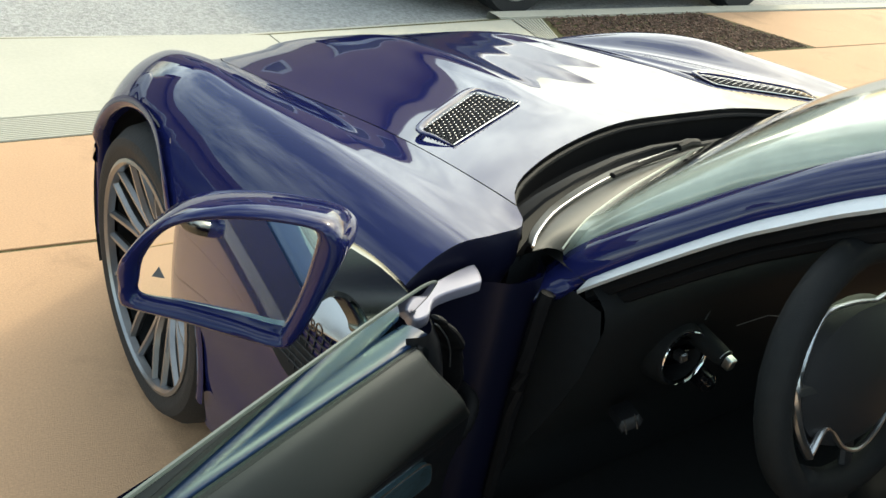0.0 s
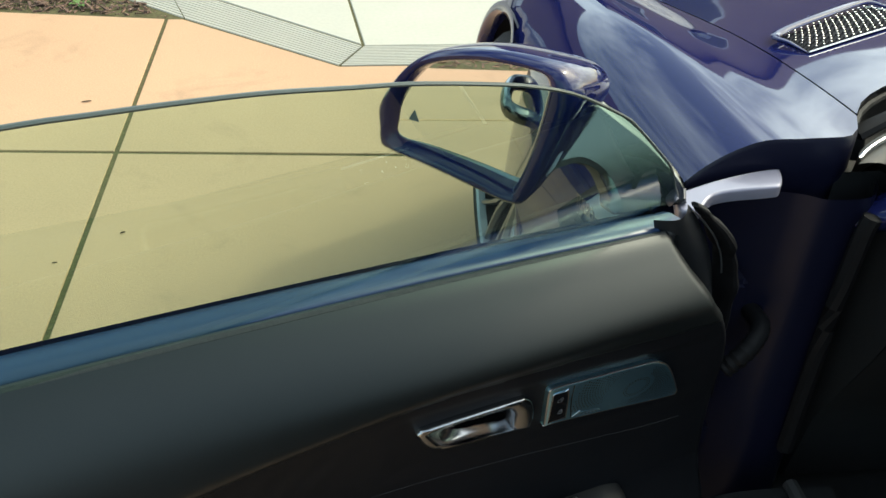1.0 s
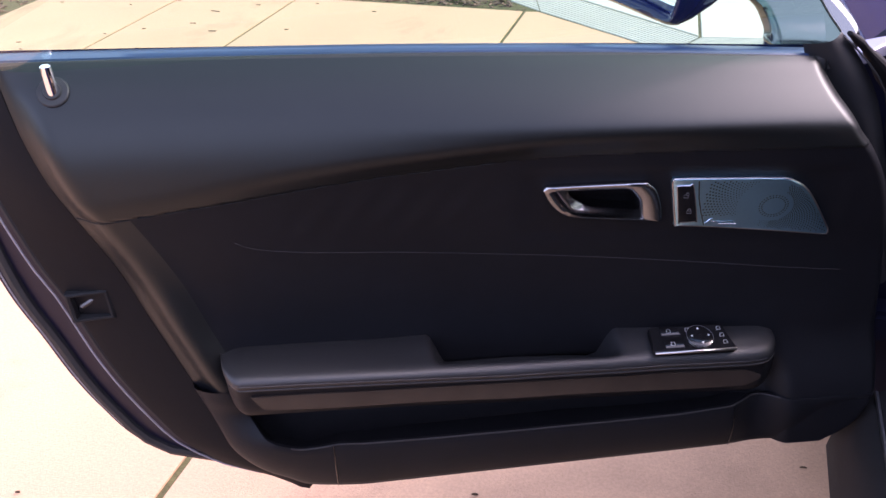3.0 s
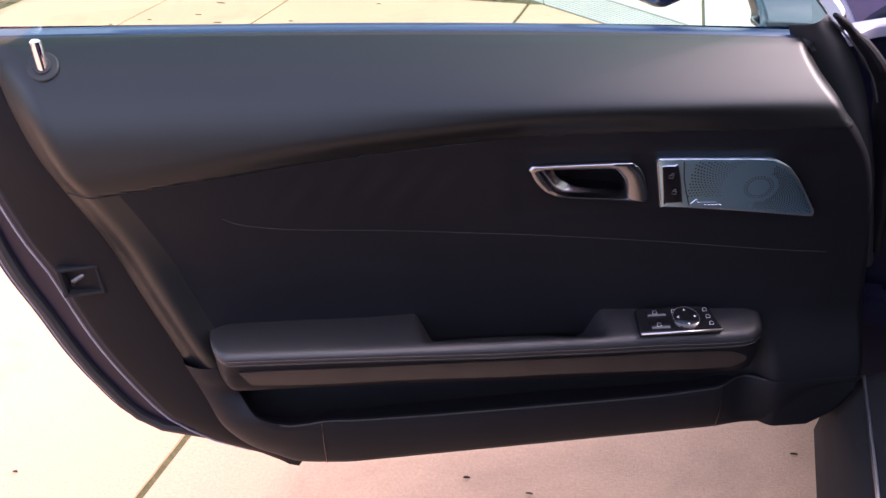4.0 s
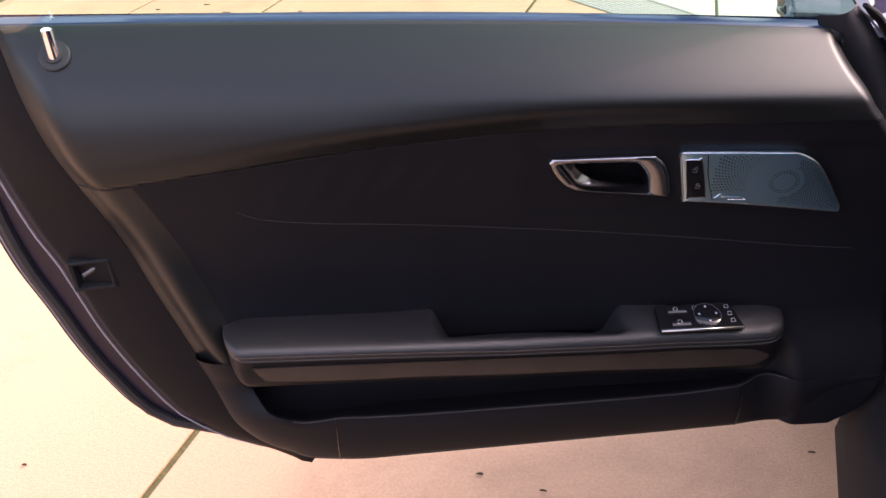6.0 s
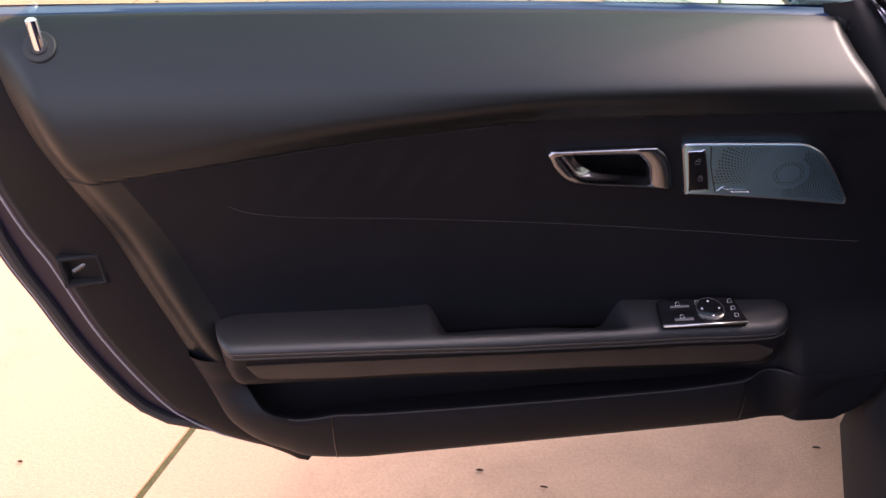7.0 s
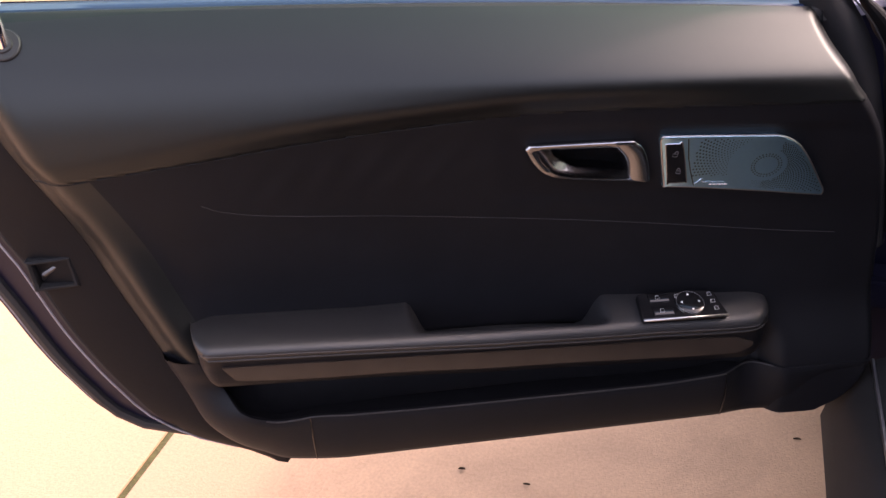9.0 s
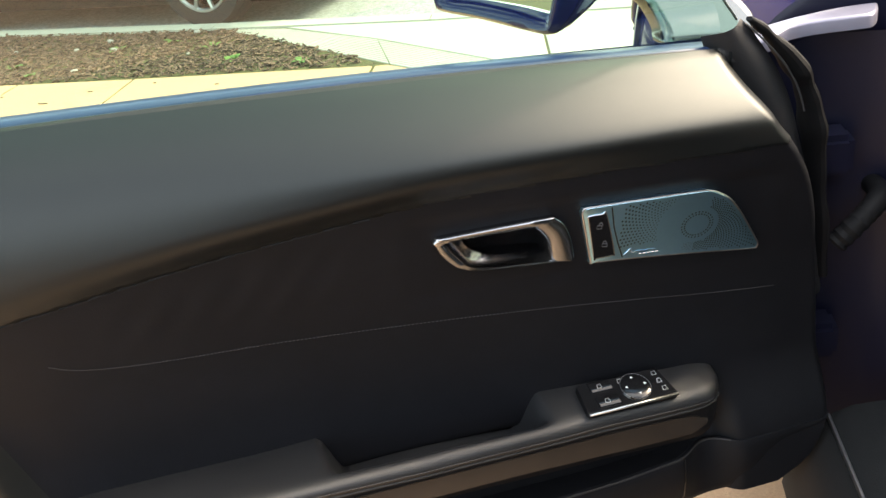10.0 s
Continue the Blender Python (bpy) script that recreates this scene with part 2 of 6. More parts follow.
def lathe(profile, seg, m, bm=None):
    """Turns [(radius, height)] round the z axis of m."""
    bm = bm or bmesh.new()
    rows = []
    for k in range(seg):
        a = k * math.tau / seg
        rows.append([m @ Vector((r * math.cos(a), r * math.sin(a), h)) for r, h in profile])
    rows.append(rows[0])
    vs = [[bm.verts.new(p) for p in r] for r in rows[:-1]]
    vs.append(vs[0])
    for a, b in zip(vs, vs[1:]):
        for i in range(len(profile) - 1):
            bm.faces.new((a[i], b[i], b[i + 1], a[i + 1]))
    return bm


def box(lo, hi, ease=0.0, bm=None):
    bm = bm or bmesh.new()
    r = bmesh.ops.create_cube(bm, size=1)
    for v in r["verts"]:
        v.co = Vector(((lo[i] + hi[i]) / 2 + v.co[i] * (hi[i] - lo[i])) for i in range(3))
    if ease:
        es = {e for v in r["verts"] for e in v.link_edges}
        bmesh.ops.bevel(bm, geom=list(es), offset=ease, segments=2, affect="EDGES")
    return bm


def mesh_of(name, bm, material, angle=35):
    bmesh.ops.recalc_face_normals(bm, faces=bm.faces)
    me = bpy.data.meshes.new(name)
    bm.to_mesh(me)
    bm.free()
    me.materials.append(material)
    me.shade_smooth()
    me.set_sharp_from_angle(angle=radians(angle))
    for q in me.polygons:
        if q.loop_total > 6:
            q.use_smooth = False
    return me


def part(name, bm, material, parent, label="", angle=30):
    ob = new(name, mesh_of(name, bm, material, angle))
    ob.parent = parent
    if label:
        ob["label"] = label
    return ob


def thing(name, label, category, at=(0, 0, 0), group="", kind=""):
    ob = new(name)
    ob.location = at
    ob.empty_display_size = 0.1
    return tagged(ob, label, category, group, kind)



# ---- ground, road and paving ----
CONCRETE = mat("tan_concrete", (0.50, 0.305, 0.176), 0.85, 0, scale=170, vary=0.26, bump=0.3, bscale=300, big=0.14, bigscale=1.3, stain=0.20, stainscale=2.6)
PALE = mat("pale_concrete", (0.44, 0.415, 0.34), 0.85, 0, scale=60, vary=0.10, bump=0.15, bscale=280, big=0.12, bigscale=1.8, stain=0.14, stainscale=1.1)
ASPHALT = mat("worn_asphalt", (0.33, 0.322, 0.305), 0.9, 0, scale=48, vary=0.7, bump=0.9, bscale=80, big=0.12, bigscale=0.8)
SOIL = mat("dark_soil", (0.06, 0.035, 0.022), 0.95, 0, scale=30, vary=0.3, bump=0.6, bscale=60)
MOSS = mat("mossy_joint_dirt", (0.085, 0.075, 0.025), 0.95, 0, scale=60, vary=0.8, bump=0.5, bscale=120)
FARGROUND = mat("far_ground", (0.16, 0.15, 0.12), 0.95, 0, scale=3, vary=0.2, big=0.2, bigscale=0.1)
CHIP = mat("bark_chip", (0.125, 0.074, 0.050), 0.9, 0, scale=25, vary=0.4, bump=0.3, island=0.75)
LEAF = mat("dry_leaf_litter", (0.09, 0.055, 0.03), 0.8, 0, vary=0.3)
WEED = mat("green_weed_leaf", (0.09, 0.16, 0.03), 0.6, 0, vary=0.3)

# kerb line of the street, as (x, y)
KERB = [(-40, 10.8), (-8, 4.45), (-4.8, 3.62), (-3.1, 3.14), (-1.8, 2.82), (-0.7, 2.64), (0.4, 2.58), (2.2, 2.74), (4.5, 2.78), (9, 2.8), (40, 2.8)]


def poly(bm, pts, z):
    return bm.faces.new([bm.verts.new((x, y, z)) for x, y in pts])


def grow(pts, d):
    """The outline drawn in by d, for a convex piece."""
    n = len(pts)
    area = sum(pts[i - 1][0] * pts[i][1] - pts[i][0] * pts[i - 1][1] for i in range(n))
    s = 1 if area > 0 else -1
    res = []
    for i in range(n):
        a, b, c = Vector(pts[i - 1]), Vector(pts[i]), Vector(pts[(i + 1) % n])
        e, f = (b - a).normalized(), (c - b).normalized()
        n1, n2 = Vector((-e.y, e.x)) * s, Vector((-f.y, f.x)) * s
        k = (n1 + n2)
        k = k / max(k.dot(n1), 0.2)
        res.append((b + k * d).to_tuple())
    return res


def flag(name, pts, material, parent, gap=0.0078, ease=0.002, top=0.0, label=""):
    """A concrete slab with eased edges, its top at the given height."""
    o = grow(pts, gap)
    i = grow(o, ease)
    bm = bmesh.new()
    rings = [[bm.verts.new((*p, z)) for p in ring] for ring, z in ((o, top - 0.05), (o, top - ease), (i, top))]
    n = len(pts)
    for r0, r1 in zip(rings, rings[1:]):
        for k in range(n):
            bm.faces.new((r0[k], r0[(k + 1) % n], r1[(k + 1) % n], r1[k]))
    bm.faces.new(rings[-1])
    return part(name, bm, material, parent, label, angle=15)


bm = bmesh.new()
poly(bm, [(-400, -400), (400, -400), (400, 400), (-400, 400)], -0.14)
tagged(new("ground", mesh_of("ground", bm, FARGROUND)), "flat dry open ground around the driveway and street", "ground", kind="structure")
bm = bmesh.new()
poly(bm, [(-60, -60), (60, -60), (60, 12), (40, 2.8)] + [(x, y - 0.115) for x, y in KERB[::-1][1:]] + [(-60, 14)], -0.005)
tagged(new("joint_bed", mesh_of("joint_bed", bm, MOSS)), "mossy dirt filling the joints between driveway slabs", "joint", kind="structure")

road_rows = []
for x, y in KERB:
    road_rows.append([(x, y + d, -0.075 + min(d, 3) * 0.006) for d in (0.02, 0.5, 1.5, 3.0, 6.0, 9.0)])
road = tagged(new("road", mesh_of("road", sheet(road_rows), ASPHALT)), "worn grey asphalt street with coarse aggregate", "road", kind="structure")

# kerb stones along the street
kerb = thing("kerb", "low pale concrete kerb along the street", "kerb", kind="structure")
cut = [(-40, 10.8), (-20, 6.83), (-14, 5.64), (-10, 4.85), (-8, 4.45), (-6.4, 4.03), (-4.8, 3.62), (-3.1, 3.14), (-1.8, 2.82), (-0.7, 2.64), (0.4, 2.58), (2.2, 2.74), (4.5, 2.78), (7, 2.79), (9, 2.8), (15, 2.8), (40, 2.8)]
for (x0, y0), (x1, y1) in zip(cut, cut[1:]):
    ramp = -0.7 <= x0 and x1 <= 2.2
    top = -0.035 if ramp else 0.008
    prof = [(0.0, -0.1), (0.0, top - 0.015), (-0.012, top), (-0.13, top), (-0.135, -0.1)]
    rows = [[(x + 0.002 * s, y + d, z) for d, z in prof] for x, y, s in ((x0, y0, 1), (x1, y1, -1))]
    part("kerb_stone", sheet(rows), PALE, kerb)

# driveway slabs
drive = thing("driveway", "smooth tan concrete driveway with dark mossy joints and faint stains", "driveway", kind="structure")
def joint_y(x):
    """The cross joint runs slightly askew to the others."""
    return 0.815 - 0.075 * (min(x, 0.6) + 1.97)


XS = [-4.75, -3.88, -3.2, -1.97, 0.6, 3.1, 5.6, 8.1]
for x0, x1 in zip(XS, XS[1:]):
    for y0, y1 in ((-9.0, -6.2), (-6.2, -3.9), (-3.9, -1.72), (-1.72, None)):
        flag("slab", [(x0, y0), (x1, y0), (x1, joint_y(x1) if y1 is None else y1), (x0, joint_y(x0) if y1 is None else y1)], CONCRETE, drive)
flag("slab", [(-1.97, joint_y(-1.97)), (0.6, joint_y(0.6)), (0.6, 1.462), (-1.265, 1.462), (-1.90, 1.98), (-1.97, 1.98)], CONCRETE, drive)
for x0, x1, y0, y1 in ((-3.2, -1.97, 2.16, 1.985), (-3.88, -3.2, 2.27, 2.16), (-4.75, -3.88, 2.41, 2.27)):
    flag("slab", [(x0, joint_y(x0)), (x1, joint_y(x1)), (x1, y1), (x0, y0)], CONCRETE, drive)
flag("slab", [(0.6, joint_y(0.6)), (2.0, joint_y(0.6)), (2.0, 1.462), (0.6, 1.462)], CONCRETE, drive)
flag("slab", [(2.0, joint_y(0.6)), (3.1, joint_y(0.6)), (3.1, 1.83), (2.25, 1.83), (2.0, 1.462)], CONCRETE, drive)
flag("slab", [(3.1, joint_y(0.6)), (5.6, joint_y(0.6)), (5.6, 1.83), (3.1, 1.83)], CONCRETE, drive)
flag("slab", [(5.6, joint_y(0.6)), (8.1, joint_y(0.6)), (8.1, 1.83), (5.6, 1.83)], CONCRETE, drive)
flag("slab", [(4.53, 1.83), (8.1, 1.83), (8.1, 2.64), (4.22, 2.64)], CONCRETE, drive)

# apron towards the street
apron = thing("pavement", "pale concrete pavement apron at the foot of the driveway", "pavement", kind="structure")
flag("slab", [(-1.165, 1.66), (0.55, 1.66), (0.55, 2.455), (-0.70, 2.508), (-1.235, 2.593)], PALE, apron, gap=0.003, ease=0.003)
flag("slab", [(0.55, 1.66), (2.1, 1.66), (2.3, 2.60), (0.55, 2.455)], PALE, apron, gap=0.003, ease=0.003)
flag("slab", [(-1.172, 1.670), (-1.24, 2.594), (-1.80, 2.688), (-2.62, 2.886), (-2.03, 2.44)], PALE, apron, gap=0.003, ease=0.003)


for y0, y1 in ((-9.0, -6.2), (-6.2, -3.4), (-3.4, -0.6), (-0.6, 2.6)):
    flag("slab", [(-9.4, y0), (-5.92, y0), (-5.92, y1), (-9.4, y1 + (0.55 if y1 > 2 else 0))], PALE, apron, gap=0.004, ease=0.003)


def ribbed(name, a0, a1, b0, b1, n, parent):
    """A grooved strip between the lines a0-a1 and b0-b1, its ribs along them."""
    a0, a1, b0, b1 = (Vector(q) for q in (a0, a1, b0, b1))
    bm = bmesh.new()
    prof = []
    for k in range(n):
        for f, z in ((0.08, -0.006), (0.22, 0.0), (0.72, 0.0), (0.86, -0.006)):
            prof.append(((k + f) / n, z))
    rows = []
    for s in (0.001, 0.999):
        rows.append([(*(a0.lerp(a1, s)).lerp(b0.lerp(b1, s), f), z) for f, z in prof])
    sheet(rows, bm=bm)
    return part(name, bm, PALE, parent, "finely grooved pale concrete strip", angle=20)


ribbed("grooved_strip", (-1.262, 1.468), (0.6, 1.468), (-1.168, 1.655), (0.6, 1.655), 12, apron)
ribbed("grooved_strip", (0.604, 1.468), (2.0, 1.468), (0.604, 1.655), (2.1, 1.655), 12, apron)
ribbed("grooved_strip", (-1.268, 1.47), (-1.895, 1.985), (-1.172, 1.66), (-2.03, 2.43), 12, apron)
ribbed("grooved_strip", (-1.90, 1.99), (-3.0, 2.98), (-2.033, 2.434), (-2.62, 2.86), 12, apron)
ribbed("grooved_strip", (2.005, 1.468), (2.55, 2.6), (2.105, 1.66), (2.27, 2.60), 10, apron)


def inside(p, pts):
    x, y = p
    res = False
    for (x0, y0), (x1, y1) in zip(pts, pts[1:] + pts[:1]):
        if (y0 > y) != (y1 > y) and x < (x1 - x0) * (y - y0) / (y1 - y0) + x0:
            res = not res
    return res


BEDS = {"planting_bed": [(-1.93, 2.0), (-3.2, 2.18), (-4.03, 2.31), (-6.0, 2.64), (-9.4, 3.22), (-9.4, 4.6), (-8, 4.3), (-4.8, 3.47), (-3.3, 3.05), (-2.95, 2.95)],
        "side_bed": [(-4.77, -9.0), (-4.77, 2.43), (-5.9, 2.62), (-5.9, -9.0)],
        "planting_bed.001": [(2.28, 1.86), (4.45, 1.86), (4.16, 2.62), (2.58, 2.60)]}
rng = random.Random(4)
for nm, pts in BEDS.items():
    bed = thing("planting_bed", "planting bed of loose brown bark mulch beside the driveway", "planting bed", kind="structure")
    xs, ys = [p[0] for p in pts], [p[1] for p in pts]
    bm = bmesh.new()
    poly(bm, pts, -0.015)
    part("soil", bm, SOIL, bed)
    bm = bmesh.new()
    count = 5000 if nm == "side_bed" else 13000 if min(xs) < 0 else 6000
    made = 0
    while made < count:
        x = max(min(xs), rng.triangular(min(xs), max(xs), -2.4)) if nm == "planting_bed" else rng.uniform(min(xs), max(xs))
        y = rng.uniform(min(ys), max(ys))
        if not inside((x, y), pts):
            continue
        made += 1
        far = (1 if x > -4.5 else 1.7) * (0.7 if rng.random() < 0.45 else 1)
        l, w, h = rng.uniform(0.008, 0.030) * far, rng.uniform(0.003, 0.009) * far, rng.uniform(0.002, 0.006)
        m = pose(x, y, -0.010 + rng.random() * 0.02, rng.uniform(-25, 25), rng.uniform(-25, 25), rng.uniform(0, 360))
        v = [bm.verts.new(m @ Vector((a * l, b * w, c * h))) for a, b, c in ((-1, -.5, 0), (.9, -.9, 0), (1, .6, 0), (-.8, 1, 0), (-.7, -.3, 1), (.7, -.6, 1), (.8, .4, 1), (-.6, .7, 1))]
        for f in ((4, 5, 6, 7), (0, 1, 5, 4), (1, 2, 6, 5), (2, 3, 7, 6), (3, 0, 4, 7)):
            bm.faces.new([v[i] for i in f])
    ob = part("bark_mulch", bm, CHIP, bed, "loose reddish brown bark chips", angle=10)
    ob["kind"] = "stuff"

# ---- the sports car: origin on the ground midway between the front wheels, nose towards +y ----
car = thing("car", "dark blue sports coupe parked with its driver door wide open", "car")

ZC = [(-0.95, 0.885), (-0.7, 0.875), (-0.4, 0.852), (-0.1, 0.815), (0.2, 0.765), (0.45, 0.70), (0.7, 0.60), (0.9, 0.47)]
ZF = [(-0.95, 0.86), (-0.7, 0.845), (-0.4, 0.83), (-0.1, 0.805), (0.1, 0.785), (0.3, 0.735), (0.5, 0.655), (0.7, 0.55), (0.9, 0.44)]
ZV = [(-0.95, 0.855), (-0.7, 0.85), (-0.4, 0.822), (-0.1, 0.772), (0.2, 0.712), (0.45, 0.645), (0.7, 0.555), (0.9, 0.44)]
HW = [(-0.95, 0.945), (-0.5, 0.955), (-0.2, 0.972), (0.05, 0.975), (0.25, 0.95), (0.45, 0.89), (0.6, 0.80), (0.75, 0.69), (0.9, 0.60)]


def section(y):
    """Half section of the front body, from the middle out and down: (x, z)."""
    c, f, v, w = lerp1(ZC, y), lerp1(ZF, y), lerp1(ZV, y), lerp1(HW, y)
    return [(0.0, c), (0.16, c + 0.002), (0.30, c - 0.004), (0.47 * w / 0.97, c * 0.45 + v * 0.55), (0.645 * w / 0.97, v),
            (0.735 * w / 0.97, v * 0.3 + f * 0.7 + 0.003), (0.81 * w / 0.97, f), (0.89 * w / 0.97, f - 0.045), (0.955 * w / 0.97, f - 0.135),
            (0.985 * w / 0.97, f - 0.25), (w, 0.44), (w - 0.005, 0.34), (w - 0.03, 0.20)]


NU, NV = 78, 70
KSHUT = 4 / 12


def rear_y(x):
    return lerp1([(0, -0.525), (0.2, -0.54), (0.4, -0.592), (0.55, -0.66), (0.62, -0.72), (0.66, -0.79), (0.70, -0.805), (0.85, -0.815), (0.97, -0.83)], x)


def nose_y(x):
    return lerp1([(0, 0.86), (0.4, 0.82), (0.6, 0.72), (0.75, 0.60), (0.85, 0.52), (0.95, 0.46)], x)


def front_grid(side):
    rows = []
    base = cr([(a, b, 0) for a, b in section(-0.2)], NU)
    for j in range(NV + 1):
        v = j / NV
        r = []
        for i in range(NU):
            x0 = base[i].x
            y = rear_y(x0) * (1 - v) + nose_y(x0) * v
            s = i / (NU - 1) * 12
            k = min(int(s), 11)
            sec = section(y)
            p = [Vector((*sec[max(min(q, 12), 0)], 0)) for q in (k - 1, k, k + 1, k + 2)]
            f = s - k
            a, b, c, d = p
            q = 0.5 * (2 * b + (c - a) * f + (2 * a - 5 * b + 4 * c - d) * f * f + (3 * b - a - 3 * c + d) * f ** 3)
            x, z = max(q.x, 0), q.y
            # raised twin lines on the bonnet
            z += 0.010 * math.exp(-((x - 0.27 + 0.10 * (y + 0.5)) / 0.05) ** 2) * max(0, min(1, (0.55 - y) / 0.3)) * max(0, min(1, (y + 0.45) / 0.2))
            r.append(Vector((side * x, y, z)))
        rows.append(r)
    return rows


AX, AZ, AR = 0.0, 0.335, 0.372   # wheel axle height and arch radius


def arched(rows):
    """Draws the side panel's points near the wheel arch onto its circle."""
    for r in rows:
        for p in r:
            if abs(p.x) > 0.6 and p.z < 0.74:
                d = math.hypot(p.y - AX, p.z - AZ)
                if abs(d - AR) < 0.016 and d > 0:
                    p.y, p.z = AX + (p.y - AX) * AR / d, AZ + (p.z - AZ) * AR / d
    return rows


def panel(rows, i0, i1, drop=None):
    bm = sheet([r[i0:i1] for r in rows])
    if drop:
        bmesh.ops.delete(bm, geom=[f for f in bm.faces if drop(f.calc_center_median())], context="FACES")
    return bm


def in_arch(c):
    return abs(c.x) > 0.6 and math.hypot(c.y - AX, c.z - AZ) < AR


# vent openings in the bonnet, as corners (x, y) for the left side: outer rear, inner front, inner rear, outer front
VENT = [(-0.578, -0.416), (-0.352, -0.28), (-0.311, -0.376), (-0.566, -0.502)]


ks = int(round(KSHUT * (NU - 1)))
left, right = arched(front_grid(-1)), arched(front_grid(1))
bonnet_rows = [l[ks - 1::-1] + r[1:ks] for l, r in zip(left, right)]
bonnet = part("bonnet", panel(bonnet_rows, 0, len(bonnet_rows[0])), PAINT, car, "dark blue bonnet mirroring sky and clouds", angle=60)
fenders = []
for rows, nm in ((left, "front_fender"), (right, "front_fender")):
    gap = [[p.copy() for p in r] for r in rows]
    for r in gap:
        r[ks - 1] = r[ks - 1].lerp(r[ks], 0.15)
    fenders.append(part(nm, panel(gap, ks - 1, NU, in_arch), PAINT, car, angle=60))
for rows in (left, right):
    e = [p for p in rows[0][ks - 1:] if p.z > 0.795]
    # rolled-under edge in the blue with shade painted in
    part("fender_return", sheet([e, [p + Vector((0, -0.003, -0.006)) for p in e], [Vector((p.x, p.y - 0.004, 0.797)) for p in e], [Vector((p.x, p.y + 0.03, 0.70)) for p in e]]), PAINT_SHADE, car)
# dark underside below the panel gaps
bm = bmesh.new()
for rows in (left, right):
    sheet([[p - Vector((0, 0, 0.012)) for p in r[ks - 4:ks + 4]] for r in rows], bm=bm)
part("panel_gap_liner", bm, RUBBER, car)
# nose closing downwards
bm = bmesh.new()
top = [p for p in left[-1][::-1]] + [p for p in right[-1][1:]]
sheet([top, [Vector((p.x * 0.99, p.y + 0.015, 0.5 * p.z + 0.1)) for p in top], [Vector((p.x * 0.97, p.y - 0.03, 0.17)) for p in top]], bm=bm)
part("front_bumper", bm, PAINT, car)

# wheel arch lips and liners
for side in (-1, 1):
    pts = []
    for k in range(41):
        a = radians(-14 + 200 * k / 40)
        y, z = AX + AR * math.cos(a), AZ + AR * math.sin(a)
        w = lerp1(HW, y)
        f = lerp1(ZF, y)
        x = w if z < 0.5 else lerp1([(0.44, w), (f - 0.25, 0.985 * w / 0.97), (f - 0.135, 0.955 * w / 0.97), (f - 0.045, 0.89 * w / 0.97)], z)
        pts.append((side * (x + 0.001), y, z))
    bm = sheet([[(x, y + (y - AX) * e / AR, z + (z - AZ) * e / AR) if not d else (x - side * d, y + (y - AX) * e / AR, z + (z - AZ) * e / AR)
                 for e, d in ((0.022, 0.0), (0.012, -0.004), (0.0, -0.003), (-0.006, 0.004), (-0.006, 0.03))] for x, y, z in pts])
    part("wheel_arch_lip", bm, PAINT, car, angle=50)
    rows = [[(side * x, AX + (AR + 0.012) * math.cos(radians(a)), AZ + (AR + 0.012) * math.sin(radians(a))) for x in (0.93, 0.8, 0.6)] for a in range(-25, 206, 8)]
    part("wheel_arch_liner", sheet(rows), PLASTIC, car)


